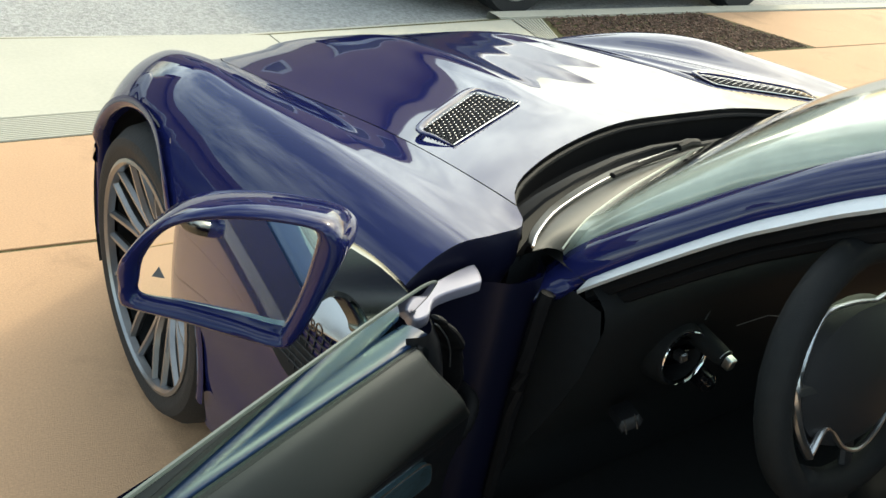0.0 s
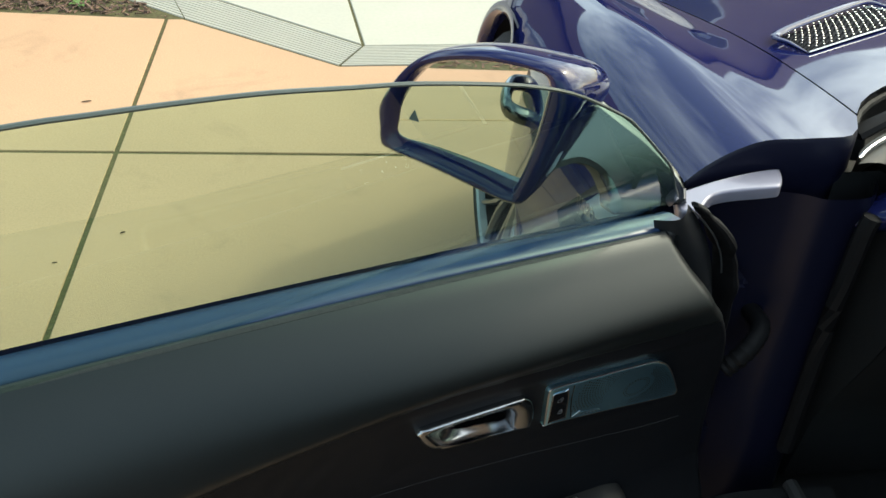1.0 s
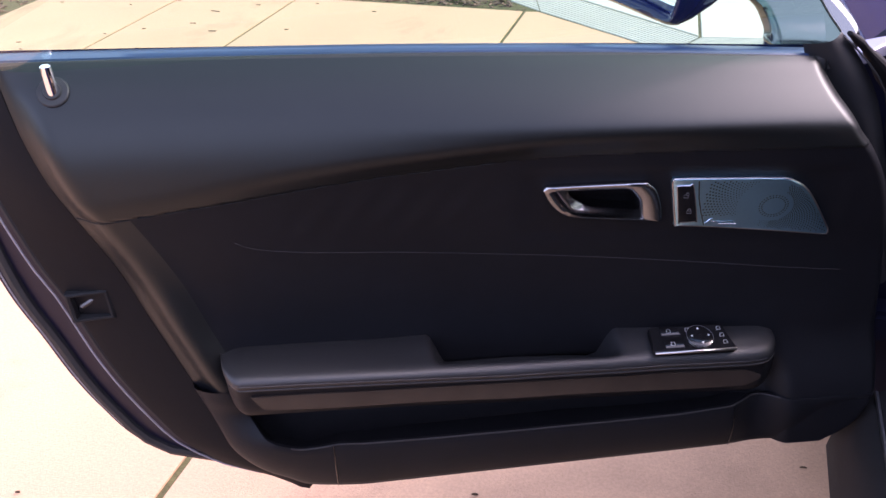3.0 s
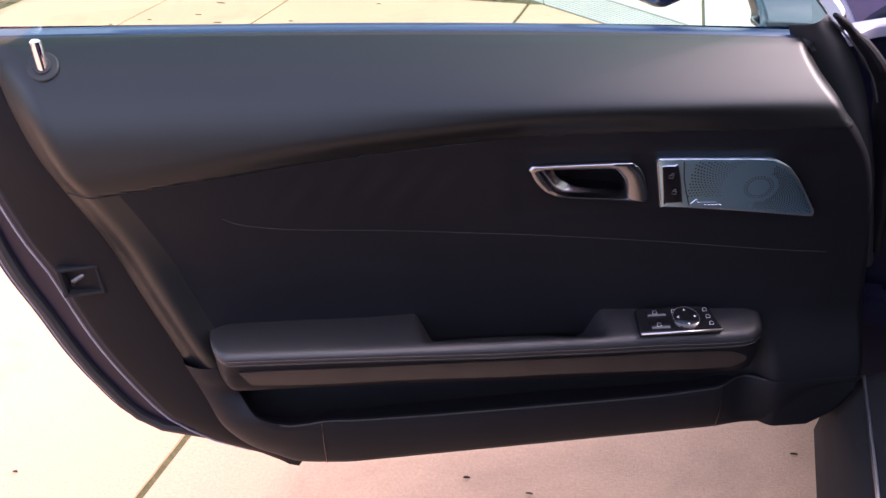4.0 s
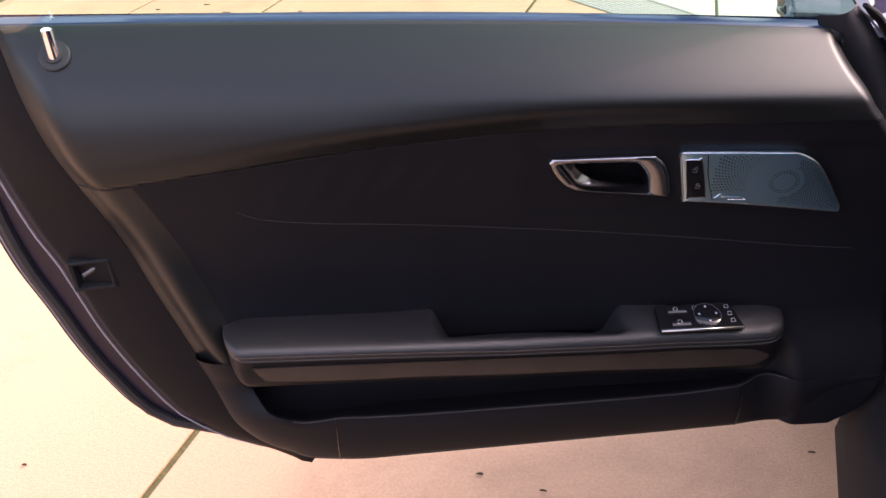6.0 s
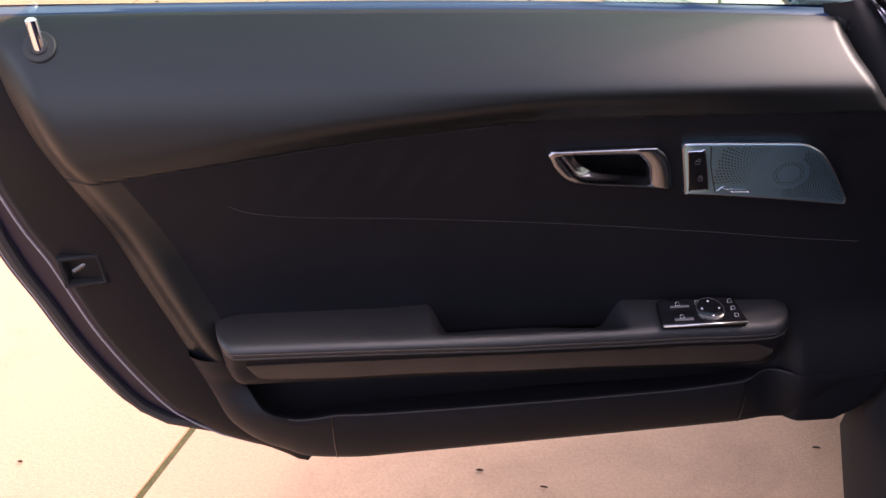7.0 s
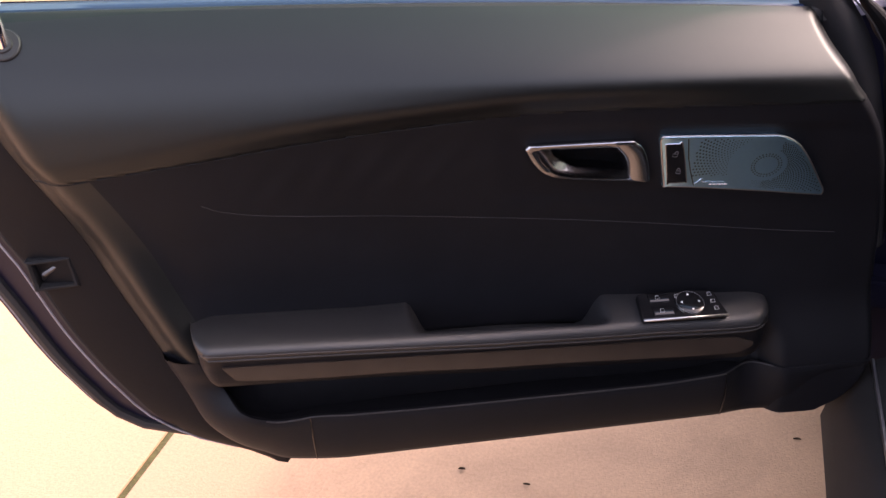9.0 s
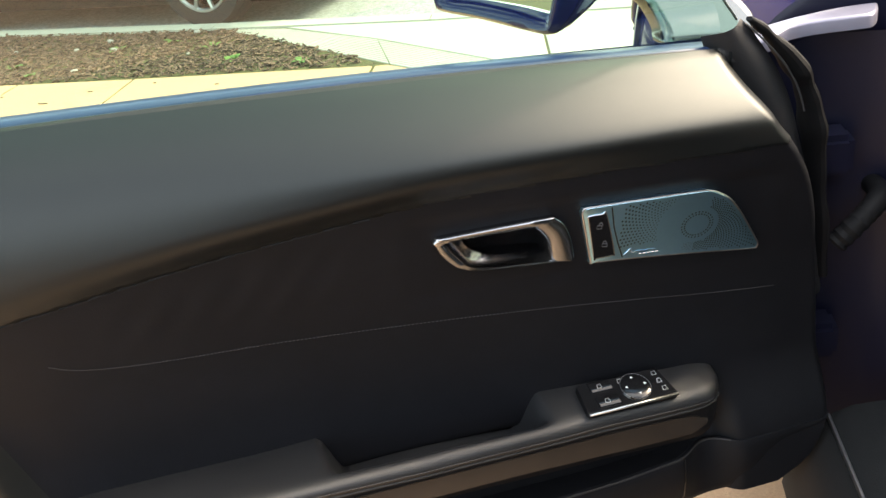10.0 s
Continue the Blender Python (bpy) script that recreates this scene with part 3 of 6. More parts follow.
def wheel(at, side, rad=0.335, rim=0.262, wide=0.24, spokes=10):
    """Tyre, rim with paired spokes, disc and caliper; the outer face looks along side * x."""
    m = Matrix.Translation(at) @ Matrix.Rotation(side * math.pi / 2, 4, "Y")
    h = wide / 2
    w = part("wheel", lathe([(rim - 0.012, -h), (rim - 0.012, h - 0.03)], 48, m), CABIN, car, "silver multi-spoke alloy wheel")
    prof = [(rim - 0.004, -h + 0.01), (rim + 0.02, -h), (rad - 0.03, -h), (rad - 0.006, -h + 0.03), (rad, -h + 0.06)]
    for k in range(4):
        y = -h + 0.06 + (wide - 0.12) * (k + 0.5) / 4
        prof += [(rad, y - 0.012), (rad - 0.007, y - 0.009), (rad - 0.007, y + 0.009), (rad, y + 0.012)]
    prof += [(rad, h - 0.06), (rad - 0.006, h - 0.03), (rad - 0.03, h - 0.002), (rad - 0.045, h + 0.002), (rim + 0.02, h), (rim, h - 0.006), (rim - 0.006, h - 0.02)]
    part("tyre", lathe(prof, 64, m), TYRE, w, "black low-profile tyre")
    part("rim_flange", lathe([(rim + 0.001, h - 0.012), (rim, h - 0.002), (rim - 0.008, h), (rim - 0.014, h - 0.006), (rim - 0.016, h - 0.022)], 64, m), RIM, w)
    part("hub", lathe([(0.0, h - 0.03), (0.03, h - 0.03), (0.034, h - 0.034), (0.036, h - 0.05), (0.075, h - 0.055), (0.085, h - 0.075), (0.07, h - 0.11)], 32, m), RIM, w)
    for k in range(spokes):
        for s in (-1, 1):
            a0, a1 = k * math.tau / spokes + s * 0.05, k * math.tau / spokes + s * 0.20
            p = [m @ Vector((0.065 * math.cos(a0), 0.065 * math.sin(a0), h - 0.066)), m @ Vector((0.15 * math.cos(a0 * 0.8 + a1 * 0.2), 0.15 * math.sin(a0 * 0.8 + a1 * 0.2), h - 0.040)),
                 m @ Vector(((rim - 0.012) * math.cos(a1), (rim - 0.012) * math.sin(a1), h - 0.02))]
            part("spoke", tube(cr(p, 7), lambda f: 0.0088 - 0.0012 * f, 6, flat=1.5, up=(side, 0, 0)), RIM, w)
    part("brake_disc", lathe([(0.05, -0.01), (0.185, -0.01), (0.185, 0.02), (0.05, 0.02)], 48, m), IRON, w)
    bm = solid([(math.cos(a) * r, math.sin(a) * r) for r, rng_ in ((0.195, (-0.5, -0.25, 0, 0.25, 0.5)), (0.125, (0.5, 0.25, 0, -0.25, -0.5))) for a in [q + math.pi / 2 + (0.35 if side < 0 else -0.35) for q in rng_]],
               -0.02, 0.045, lambda a, b, d: m @ Vector((a, b, d)), 0.01)
    part("brake_caliper", bm, BRAKE, w, "bronze brake caliper")
    return w


wheel((-0.825, 0, 0.335), -1)
wheel((0.825, 0, 0.335), 1)
wheel((-0.80, -2.63, 0.345), -1, 0.345)
wheel((0.80, -2.63, 0.345), 1, 0.345)

VENTGLINT = mat("wire_glint", (0.55, 0.55, 0.56), 0.16, 1.0, vary=0.05)
# bonnet vents: raised lip, dark wire mesh and beads added as its glints


def skin_z(x, y):
    """Height of the bonnet at (x, y), from its nearest points."""
    near = sorted((((p.x + abs(x)) ** 2 + (p.y - y) ** 2, p.z) for r in left for p in r[:ks + 3]))[:3]
    return sum(z / (d + 1e-6) for d, z in near) / sum(1 / (d + 1e-6) for d, z in near)


for side in (-1, 1):
    A, B, C, D = [Vector((-side * x, y, skin_z(x, y) + 0.001)) for x, y in VENT]

    def on_vent(a, b, d=0.0):
        q = A.lerp(B, a).lerp(D.lerp(C, a), b)
        return Vector((q.x, q.y, skin_z(q.x, q.y) + 0.002 + d))

    lift = Vector((0, 0, 0.012))
    vent = part("bonnet_vent", sheet([[on_vent(a / 6, b / 4) for a in range(7)] for b in range(5)]), POCKET, car, "bonnet vent with polished wire mesh in a raised lip")
    edge = cr([on_vent(0, 1), on_vent(-0.03, 0.5, 0.006), on_vent(-0.02, 0.0, 0.008), on_vent(0.5, -0.07, 0.011), on_vent(0.98, -0.05, 0.009), on_vent(1.03, 0.4, 0.005), on_vent(1.0, 1.0)], 30)
    part("vent_lip", tube(edge, lambda f: 0.001 + 0.0085 * math.sin(math.pi * f) ** 1.2, 10, flat=0.5), PAINT, vent)
    part("vent_rim", tube([on_vent(a / 8, 1.0, 0.002) for a in range(9)] + [on_vent(1.0, 1 - b / 5, 0.002) for b in range(1, 6)], 0.0013, 6), SATIN, vent)
    bm = bmesh.new()
    nx, ny = 15, 10
    for i in range(ny):
        tube([on_vent(k / (nx * 2), (i + 0.5 + 0.22 * (1 if k % 2 else -1)) / ny, 0.001 + 0.0055 * (1 if k % 2 else -1)) for k in range(nx * 2 + 1)], 0.0008, 6, bm)
    part("vent_mesh", bm, COWL, vent, "dark wire mesh")
    # bright beads added where the wires would glint
    bm = bmesh.new()
    for i in range(ny):
        for k in range(nx):
            c = on_vent((k + 0.5 + 0.5 * (i % 2)) / (nx + 0.5), (i + 0.5) / ny, 0.0062)
            bmesh.ops.create_icosphere(bm, subdivisions=1, radius=0.0013, matrix=Matrix.Translation(c) @ Matrix.Diagonal((1.7, 0.9, 0.8, 1)))
    part("mesh_glints", bm, VENTGLINT, vent, "small bright beads standing for glints on the wire mesh")["kind"] = "stuff"

# side vent behind the front wheels, with a silver blade
for side in (-1, 1):
    def fv(a, b, d):
        f = lerp1(ZF, a)
        w = lerp1(HW, a)
        x = lerp1([(0.44, w), (f - 0.25, 0.985 * w / 0.97), (f - 0.135, 0.955 * w / 0.97), (f - 0.045, 0.89 * w / 0.97)], b)
        return Vector((side * (x + d), a, b))
    o = cr([(-0.60, 0.63), (-0.66, 0.70), (-0.72, 0.775), (-0.80, 0.79), (-0.822, 0.77), (-0.815, 0.70), (-0.79, 0.63), (-0.70, 0.60), (-0.60, 0.63)], 40)[:-1]
    sv = part("side_vent", solid([(p.x, p.y) for p in o], -0.004, 0.003, fv), CABIN, car, "black side vent with a silver blade")
    part("vent_blade", solid([(-0.685, 0.690), (-0.715, 0.745), (-0.822, 0.775), (-0.80, 0.715)], 0.002, 0.012, fv, 0.004), SATIN, sv, "silver blade with raised lettering")
    bm = bmesh.new()
    for k in range(7):
        tube([fv(-0.70 - 0.018 * k, 0.62, 0.004), fv(-0.70 - 0.018 * k + 0.02, 0.69 + 0.004 * k, 0.004)], 0.0014, 5, bm)
        tube([fv(-0.67, 0.625 + 0.011 * k, 0.004), fv(-0.81, 0.635 + 0.011 * k, 0.004)], 0.0014, 5, bm)
    part("vent_grid", bm, PLASTIC, sv)
txt = bpy.data.curves.new("lettering", "FONT")
txt.body, txt.size, txt.extrude = "TURBO", 0.026, 0.0008
tob = new("badge_lettering", txt)
tob.data.materials.append(GLOSSBLACK)
ty = (Vector((0, -0.10, 0.026))).normalized()
tz = Vector((-1, 0, 0))
tu = tz.cross(ty)
tob.matrix_world = Matrix.Translation((-0.9725, -0.715, 0.712)) @ Matrix((ty, tu, tz)).transposed().to_4x4()
tob.parent = car

# cowl trough, wiper and windscreen
# the roof pillar's lower edge (along the door's window) and upper edge (along the screen)
PB = [(-0.705, -0.800, 0.727), (-0.652, -0.842, 0.744), (-0.610, -0.877, 0.776), (-0.593, -0.898, 0.805), (-0.567, -0.97, 0.882), (-0.540, -1.061, 0.973), (-0.531, -1.121, 1.025), (-0.521, -1.213, 1.096), (-0.52, -1.36, 1.185), (-0.525, -1.6, 1.24), (-0.53, -1.9, 1.245)]
PT = [(-0.690, -0.776, 0.744), (-0.640, -0.800, 0.750), (-0.604, -0.812, 0.771), (-0.586, -0.816, 0.789), (-0.558, -0.865, 0.855), (-0.515, -0.99, 0.977), (-0.501, -1.052, 1.032), (-0.483, -1.175, 1.131), (-0.475, -1.34, 1.225), (-0.48, -1.6, 1.28), (-0.49, -1.9, 1.285)]


def both(pts):
    """A curve given for the left half, up to the middle, and mirrored."""
    return pts + [(-x, y, z) for x, y, z in pts[-2::-1]]


sb = cr(both([(-0.600, -0.840, 0.826), (-0.56, -0.823, 0.842), (-0.485, -0.790, 0.848), (-0.29, -0.721, 0.850), (0, -0.650, 0.852)]), 41)
st = cr(both([(-0.475, -1.34, 1.225), (-0.42, -1.32, 1.245), (-0.32, -1.30, 1.262), (-0.2, -1.28, 1.27), (0, -1.27, 1.275)]), 41)
foot = cr(both([(-0.662, -0.840, 0.838), (-0.625, -0.81, 0.842), (-0.536, -0.759, 0.842), (-0.354, -0.694, 0.842), (-0.18, -0.660, 0.842), (0, -0.637, 0.842)]), 41)
side = cr(PT[3:9], 21)
rows = []
for j in range(21):
    f = j / 20
    r = [a.lerp(b, f) + Vector((0, 0.02, 0.045)) * math.sin(math.pi * f) for a, b in zip(sb, st)]
    dl = side[j] + Vector((0.012, 0, -0.006)) - r[0]
    rows.append([q + Vector((dl.x if k < 20 else -dl.x, dl.y, dl.z)) * abs(k / 20 - 1) ** 3 * (1 if j else 0) for k, q in enumerate(r)])
scr = part("windscreen", sheet(rows), SCREEN, car, "green-tinted curved windscreen")
part("screen_border", sheet([[a.lerp(b, f) + Vector((0, 0, 0.006 * math.sin(math.pi * f) - 0.003)) for a, b in zip(foot, sb)] for f in (0, 0.2, 0.45, 0.7, 0.9, 1.0, 1.06)]), DUSTSHEEN, scr, "dark border along the screen's foot, sheen painted grey-brown")
part("border_edge", tube([p + Vector((0, 0, 0.001)) for p in sb], 0.0016, 6), GLASSRIM, scr)
part("screen_edge_trim", tube([p + Vector((0, 0.002, 0.003)) for p in foot], 0.0026, 8), HANDLE, scr, "thin silver strip along the screen's foot")
hood_edge = [p for p in left[0][ks - 1::-1]] + [p for p in right[0][1:ks]]
m = len(hood_edge)
foot2 = cr([tuple(p) for p in foot[1:-1]], m)
rows = [[p - Vector((0, -0.012, 0.006)) for p in hood_edge], [p - Vector((0, -0.006, 0.03)) for p in hood_edge], [p - Vector((0, -0.01, 0.075)) for p in hood_edge], [a.lerp(b, 0.5) - Vector((0, 0, 0.085)) for a, b in zip(hood_edge, foot2)],
        [a.lerp(b, 0.70) - Vector((0, 0, 0.040)) for a, b in zip(hood_edge, foot2)], [a.lerp(b, 0.78) - Vector((0, 0, 0.014)) for a, b in zip(hood_edge, foot2)], [b - Vector((0, 0.004, 0.004)) for b in foot2]]
cowl = part("cowl", sheet(rows), COWL, car, "black plastic cowl trough below the windscreen")
part("cowl_ledge", sheet([[a.lerp(b, f) - Vector((0, 0, d)) for a, b in zip(hood_edge, foot2)] for f, d in ((0.77, 0.012), (0.79, 0.008), (0.9, 0.004), (1.0, 0.002))]), DUSTSHEEN, cowl, "dusty plastic ledge of the cowl")
part("bonnet_seal", tube([p - Vector((0, 0.002, 0.016)) for p in hood_edge], 0.006, 8), COWL, cowl)
wip = part("wiper", tube([(-0.374, -0.708, 0.856), (-0.25, -0.683, 0.860), (-0.11, -0.660, 0.862), (0.068, -0.656, 0.862), (0.30, -0.70, 0.862), (0.46, -0.77, 0.860)], 0.0065, 8, flat=0.7), COWL, car, "black windscreen wiper arm and blade")
part("wiper_arm", tube([(-0.60, -0.725, 0.815), (-0.541, -0.715, 0.840), (-0.46, -0.705, 0.862), (-0.348, -0.682, 0.872), (-0.237, -0.667, 0.876), (-0.146, -0.664, 0.876)], lambda f: 0.016 - 0.012 * f ** 0.7, 8, flat=0.55), COWL, wip)
part("blade_spine", tube([(-0.30, -0.694, 0.866), (-0.20, -0.676, 0.869), (-0.11, -0.662, 0.870)], 0.0011, 6), HANDLE, wip)
part("blade_clip", tube([(-0.165, -0.668, 0.868), (-0.13, -0.663, 0.872), (-0.10, -0.661, 0.868)], 0.010, 8, flat=0.8), COWL, wip)
part("wiper_pivot", lathe([(0.0, 0.03), (0.014, 0.028), (0.018, 0.01), (0.02, 0)], 16, Matrix.Translation((-0.60, -0.725, 0.785))), COWL, wip)

# roof pillars, roof and rear body
for side in (-1, 1):
    lo_, hi_ = (cr([(-side * x, y, z) for x, y, z in c], 44) for c in (PB, PT))
    rows = []
    for b, t in zip(lo_, hi_):
        o = Vector((side, 0, 0.75)).normalized() * 0.012
        inn = Vector((-side, 0, 0))
        rows.append([t + inn * 0.030 - Vector((0, 0, 0.022)), t + inn * 0.004 - Vector((0, 0, 0.003)), t, t.lerp(b, 0.25) + o * 0.8, t.lerp(b, 0.5) + o, t.lerp(b, 0.8) + o * 0.75, b + o * 0.2, b - Vector((0, 0, 0.004)), b + inn * 0.035 - Vector((0, 0, 0.012))])
    pil = part("roof_pillar", sheet(rows, wrap=True), PAINT, car, angle=50)
    k0 = min(range(44), key=lambda k: abs(lo_[k].y + 0.900) + 9 * (lo_[k].z < 0.80))
    part("window_trim", sheet([[b + Vector((side * d, 0, z)) for d, z in ((0.0, 0.003), (0.004, 0.001), (0.020, -0.015), (0.017, -0.021), (-0.008, -0.018))] for b in lo_[k0:]]), BRIGHTTRIM, pil, "bright satin trim strip")
    for k_, (d, z, r_) in enumerate(((0.010, -0.030, 0.011), (0.030, -0.052, 0.014))):
        part("door_seal", tube([b + Vector((-side * d, 0, z)) for b in lo_[k0:]], r_, 8), COWL, pil)
RS = []
for y, w, z in ((-1.38, 0.50, 1.262), (-1.6, 0.52, 1.285), (-1.9, 0.52, 1.28), (-2.2, 0.49, 1.22), (-2.6, 0.44, 1.07), (-3.0, 0.40, 0.92), (-3.3, 0.36, 0.84)):
    RS.append([(w * k, y, z - 0.05 * abs(k) ** 3) for k in (-1, -0.85, -0.6, -0.3, 0, 0.3, 0.6, 0.85, 1)])
part("roof", sheet(RS), PAINT, car, angle=60)
for side in (-1, 1):
    rows = []
    for y, w, zt, zb in ((-1.93, 0.955, 0.90, 0.20), (-2.1, 0.96, 0.915, 0.2), (-2.4, 0.975, 0.915, 0.2), (-2.63, 0.98, 0.90, 0.2), (-2.9, 0.97, 0.87, 0.2), (-3.2, 0.90, 0.83, 0.25), (-3.45, 0.75, 0.77, 0.35)):
        rows.append([(side * a, y, z) for a, z in ((0.50 * w, zt + 0.02), (0.70 * w, zt + 0.01), (0.86 * w, zt - 0.03), (0.96 * w, zt - 0.14), (w, 0.52), (w * 0.99, 0.36), (w * 0.97, zb))])
    bm = sheet([cr(r, 25) for r in zip(*[cr(c, 40) for c in zip(*rows)])])
    bmesh.ops.delete(bm, geom=[f for f in bm.faces if abs(f.calc_center_median().x) > 0.6 and math.hypot(f.calc_center_median().y + 2.63, f.calc_center_median().z - 0.345) < 0.375], context="FACES")
    part("rear_fender", bm, PAINT, car, angle=60)
    q = [(side * 0.53, -1.9, 1.25), (side * 0.55, -2.2, 1.17), (side * 0.58, -2.6, 1.0), (side * 0.58, -2.9, 0.89)]
    part("quarter_panel", sheet([q, [(side * 0.66, -1.95, 0.91), (side * 0.66, -2.2, 0.92), (side * 0.66, -2.6, 0.91), (side * 0.6, -2.9, 0.88)]]), PAINT, car)
part("rear_bumper", sheet([cr([(-0.75, -3.45, z), (0, -3.55, z + 0.02), (0.75, -3.45, z)], 15) for z in (0.8, 0.6, 0.4, 0.25)]), PAINT, car)
part("rear_deck", sheet([cr([(-0.50, y, z), (0, y - 0.02, z + 0.02), (0.50, y, z)], 9) for y, z in ((-2.75, 0.93), (-3.1, 0.89), (-3.45, 0.80))]), PAINT, car)
part("closed_door", sheet([cr([(0.945, y, 0.86), (0.965, y, 0.6), (0.95, y, 0.4), (0.93, y, 0.2)], 9) for y in (-0.83, -1.2, -1.6, -1.93)]), PAINT, car)
part("far_window", sheet([cr([(0.60, y, 0.86 + 0.0), (0.545, y, z)], 5) for y, z in ((-0.9, 0.87), (-1.2, 1.08), (-1.5, 1.2), (-1.9, 1.22))]), SCREEN, car)
part("door_shelf", sheet([[(0.60, y, 0.87), (0.945, y, 0.86)] for y in (-0.8, -1.4, -1.93)]), PAINT, car)
part("underbody", box((-0.70, -3.3, 0.15), (0.70, 0.6, 0.19), 0.01), PLASTIC, car)
part("bulkhead", sheet([[(-0.66, -0.80, 0.2), (-0.66, -0.80, 0.80)], [(0, -0.72, 0.2), (0, -0.72, 0.76)], [(0.9, -0.80, 0.2), (0.9, -0.80, 0.80)]]), CABIN, car)
part("cabin_floor", box((-0.72, -2.2, 0.19), (0.72, -0.78, 0.22), 0.0), CABIN, car)
part("rear_wall", box((-0.72, -2.25, 0.19), (0.72, -2.2, 1.1), 0.0), CABIN, car)

# ---- interior seen through the open door ----
rows = []
for x in (-0.60, -0.5, -0.4, -0.2, 0.0, 0.3, 0.64):
    rows.append([(x, -0.79, 0.80), (x, -0.85, 0.805), (x, -0.92, 0.80), (x, -0.955, 0.77), (x, -0.95, 0.70), (x, -0.925, 0.60), (x, -0.885, 0.50), (x, -0.845, 0.40), (x, -0.825, 0.25)])
dash = part("dashboard", sheet([cr(r, 25) for r in rows]), CABIN, car, "black padded dashboard in deep shade")


part("dash_end", sheet([[(-0.602, y, z) for y, z in r] for r in (((-0.78, 0.78), (-0.945, 0.78)), ((-0.78, 0.74), (-0.957, 0.74)), ((-0.78, 0.66), (-0.944, 0.66)), ((-0.78, 0.58), (-0.918, 0.58)), ((-0.78, 0.5), (-0.886, 0.5)), ((-0.78, 0.40), (-0.847, 0.40)), ((-0.78, 0.25), (-0.826, 0.25)))]), CABIN, dash)


def round_vent(at, r):
    """A turbine-like air outlet: padded barrel, bright ring, thin vanes and a square knob."""
    m = Matrix.Translation(at) @ Vector((-0.10, -0.98, 0.14)).to_track_quat("Z", "Y").to_matrix().to_4x4()
    v = part("air_vent", lathe([(r * 1.10, -0.11), (r * 1.24, -0.06), (r * 1.26, -0.03), (r * 1.20, -0.008), (r * 1.10, 0.004), (r * 1.03, 0.006), (r * 0.97, 0.0), (r * 0.95, -0.04), (0, -0.045)], 40, m), CABIN, dash, "round padded air vent")
    part("vent_ring", lathe([(r * 1.045, 0.004), (r * 1.05, 0.008), (r * 1.01, 0.0095), (r * 0.965, 0.006), (r * 0.96, 0.001)], 40, m), CHROME, v, "bright ring of the air vent")
    for k in (-1, 0, 1):
        bm = bmesh.new()
        w = math.sqrt(1 - (k * 0.45) ** 2) * r * 0.93
        bmesh.ops.create_cube(bm, size=1, matrix=m @ Matrix.Translation((0, k * r * 0.45, -0.020)) @ Matrix.Diagonal((2 * w, 0.0016, 0.016, 1)))
        part("vane", bm, GLOSSBLACK, v)
    bm = bmesh.new()
    bmesh.ops.create_cube(bm, size=1, matrix=m @ Matrix.Translation((0, 0, -0.002)) @ Matrix.Rotation(radians(12), 4, "Z") @ Matrix.Diagonal((0.017, 0.017, 0.022, 1)))
    bmesh.ops.bevel(bm, geom=bm.edges[:], offset=0.003, segments=2, affect="EDGES")
    part("vent_knob", bm, SATIN, v, "square silver knob")
    seam = [m @ Vector((r * 1.262 * math.cos(a), r * 1.262 * math.sin(a), -0.036)) for a in [radians(35 + 11 * k) for k in range(11)]]
    part("vent_stitching", tube(seam, 0.0008, 5), STITCH, v)


round_vent((-0.393, -0.966, 0.655), 0.047)
sb_m = Matrix.Translation((-0.345, -1.020, 0.668)) @ Matrix.Rotation(radians(98), 4, "X")
part("start_mount", lathe([(0.0, -0.006), (0.013, -0.006), (0.016, -0.010), (0.018, -0.03), (0.019, -0.08)], 28, sb_m), CABIN, dash, "round black switch mount")
part("mount_ring", tube([sb_m @ Vector((0.0165 * math.cos(a), 0.0165 * math.sin(a), -0.008)) for a in [radians(20 + 10 * k) for k in range(15)]], 0.0006, 5), SATIN, dash)
part("start_button", solid([(-0.008, -0.008), (-0.006, -0.011), (0.006, -0.011), (0.008, -0.008), (0.008, 0.008), (0.006, 0.011), (-0.006, 0.011), (-0.008, 0.008)], -0.004, 0.010, lambda a, b, d: sb_m @ Vector((a, b, d)), 0.0025), SATIN, dash, "small silver start button")
ls_m = Matrix.Translation((-0.330, -0.99, 0.600)) @ Matrix.Rotation(radians(98), 4, "X")
part("light_switch", lathe([(0, 0.012), (0.010, 0.012), (0.013, 0.008), (0.017, 0.004), (0.019, -0.06)], 24, ls_m), GLOSSBLACK, dash, "small round light switch")
rl_ = Matrix.Translation((-0.457, -0.955, 0.530)) @ Vector((-0.5, -0.8, 0.3)).to_track_quat("Z", "Y").to_matrix().to_4x4() @ Matrix.Rotation(radians(35), 4, "Z")
part("brake_release", solid([(-0.020, -0.010), (0.014, -0.014), (0.022, -0.006), (0.020, 0.010), (-0.012, 0.013), (-0.022, 0.004)], -0.05, 0.012, lambda a, b, d: rl_ @ Vector((a, b, d)), 0.005), PLASTIC, dash, "small release handle below the dashboard")
for e in (-0.010, 0.010):
    part("release_rim", tube([rl_ @ Vector((e - 0.004, -0.013, 0.012)), rl_ @ Vector((e, 0.0, 0.0135)), rl_ @ Vector((e + 0.003, 0.012, 0.011))], 0.0008, 5), SATIN, dash)
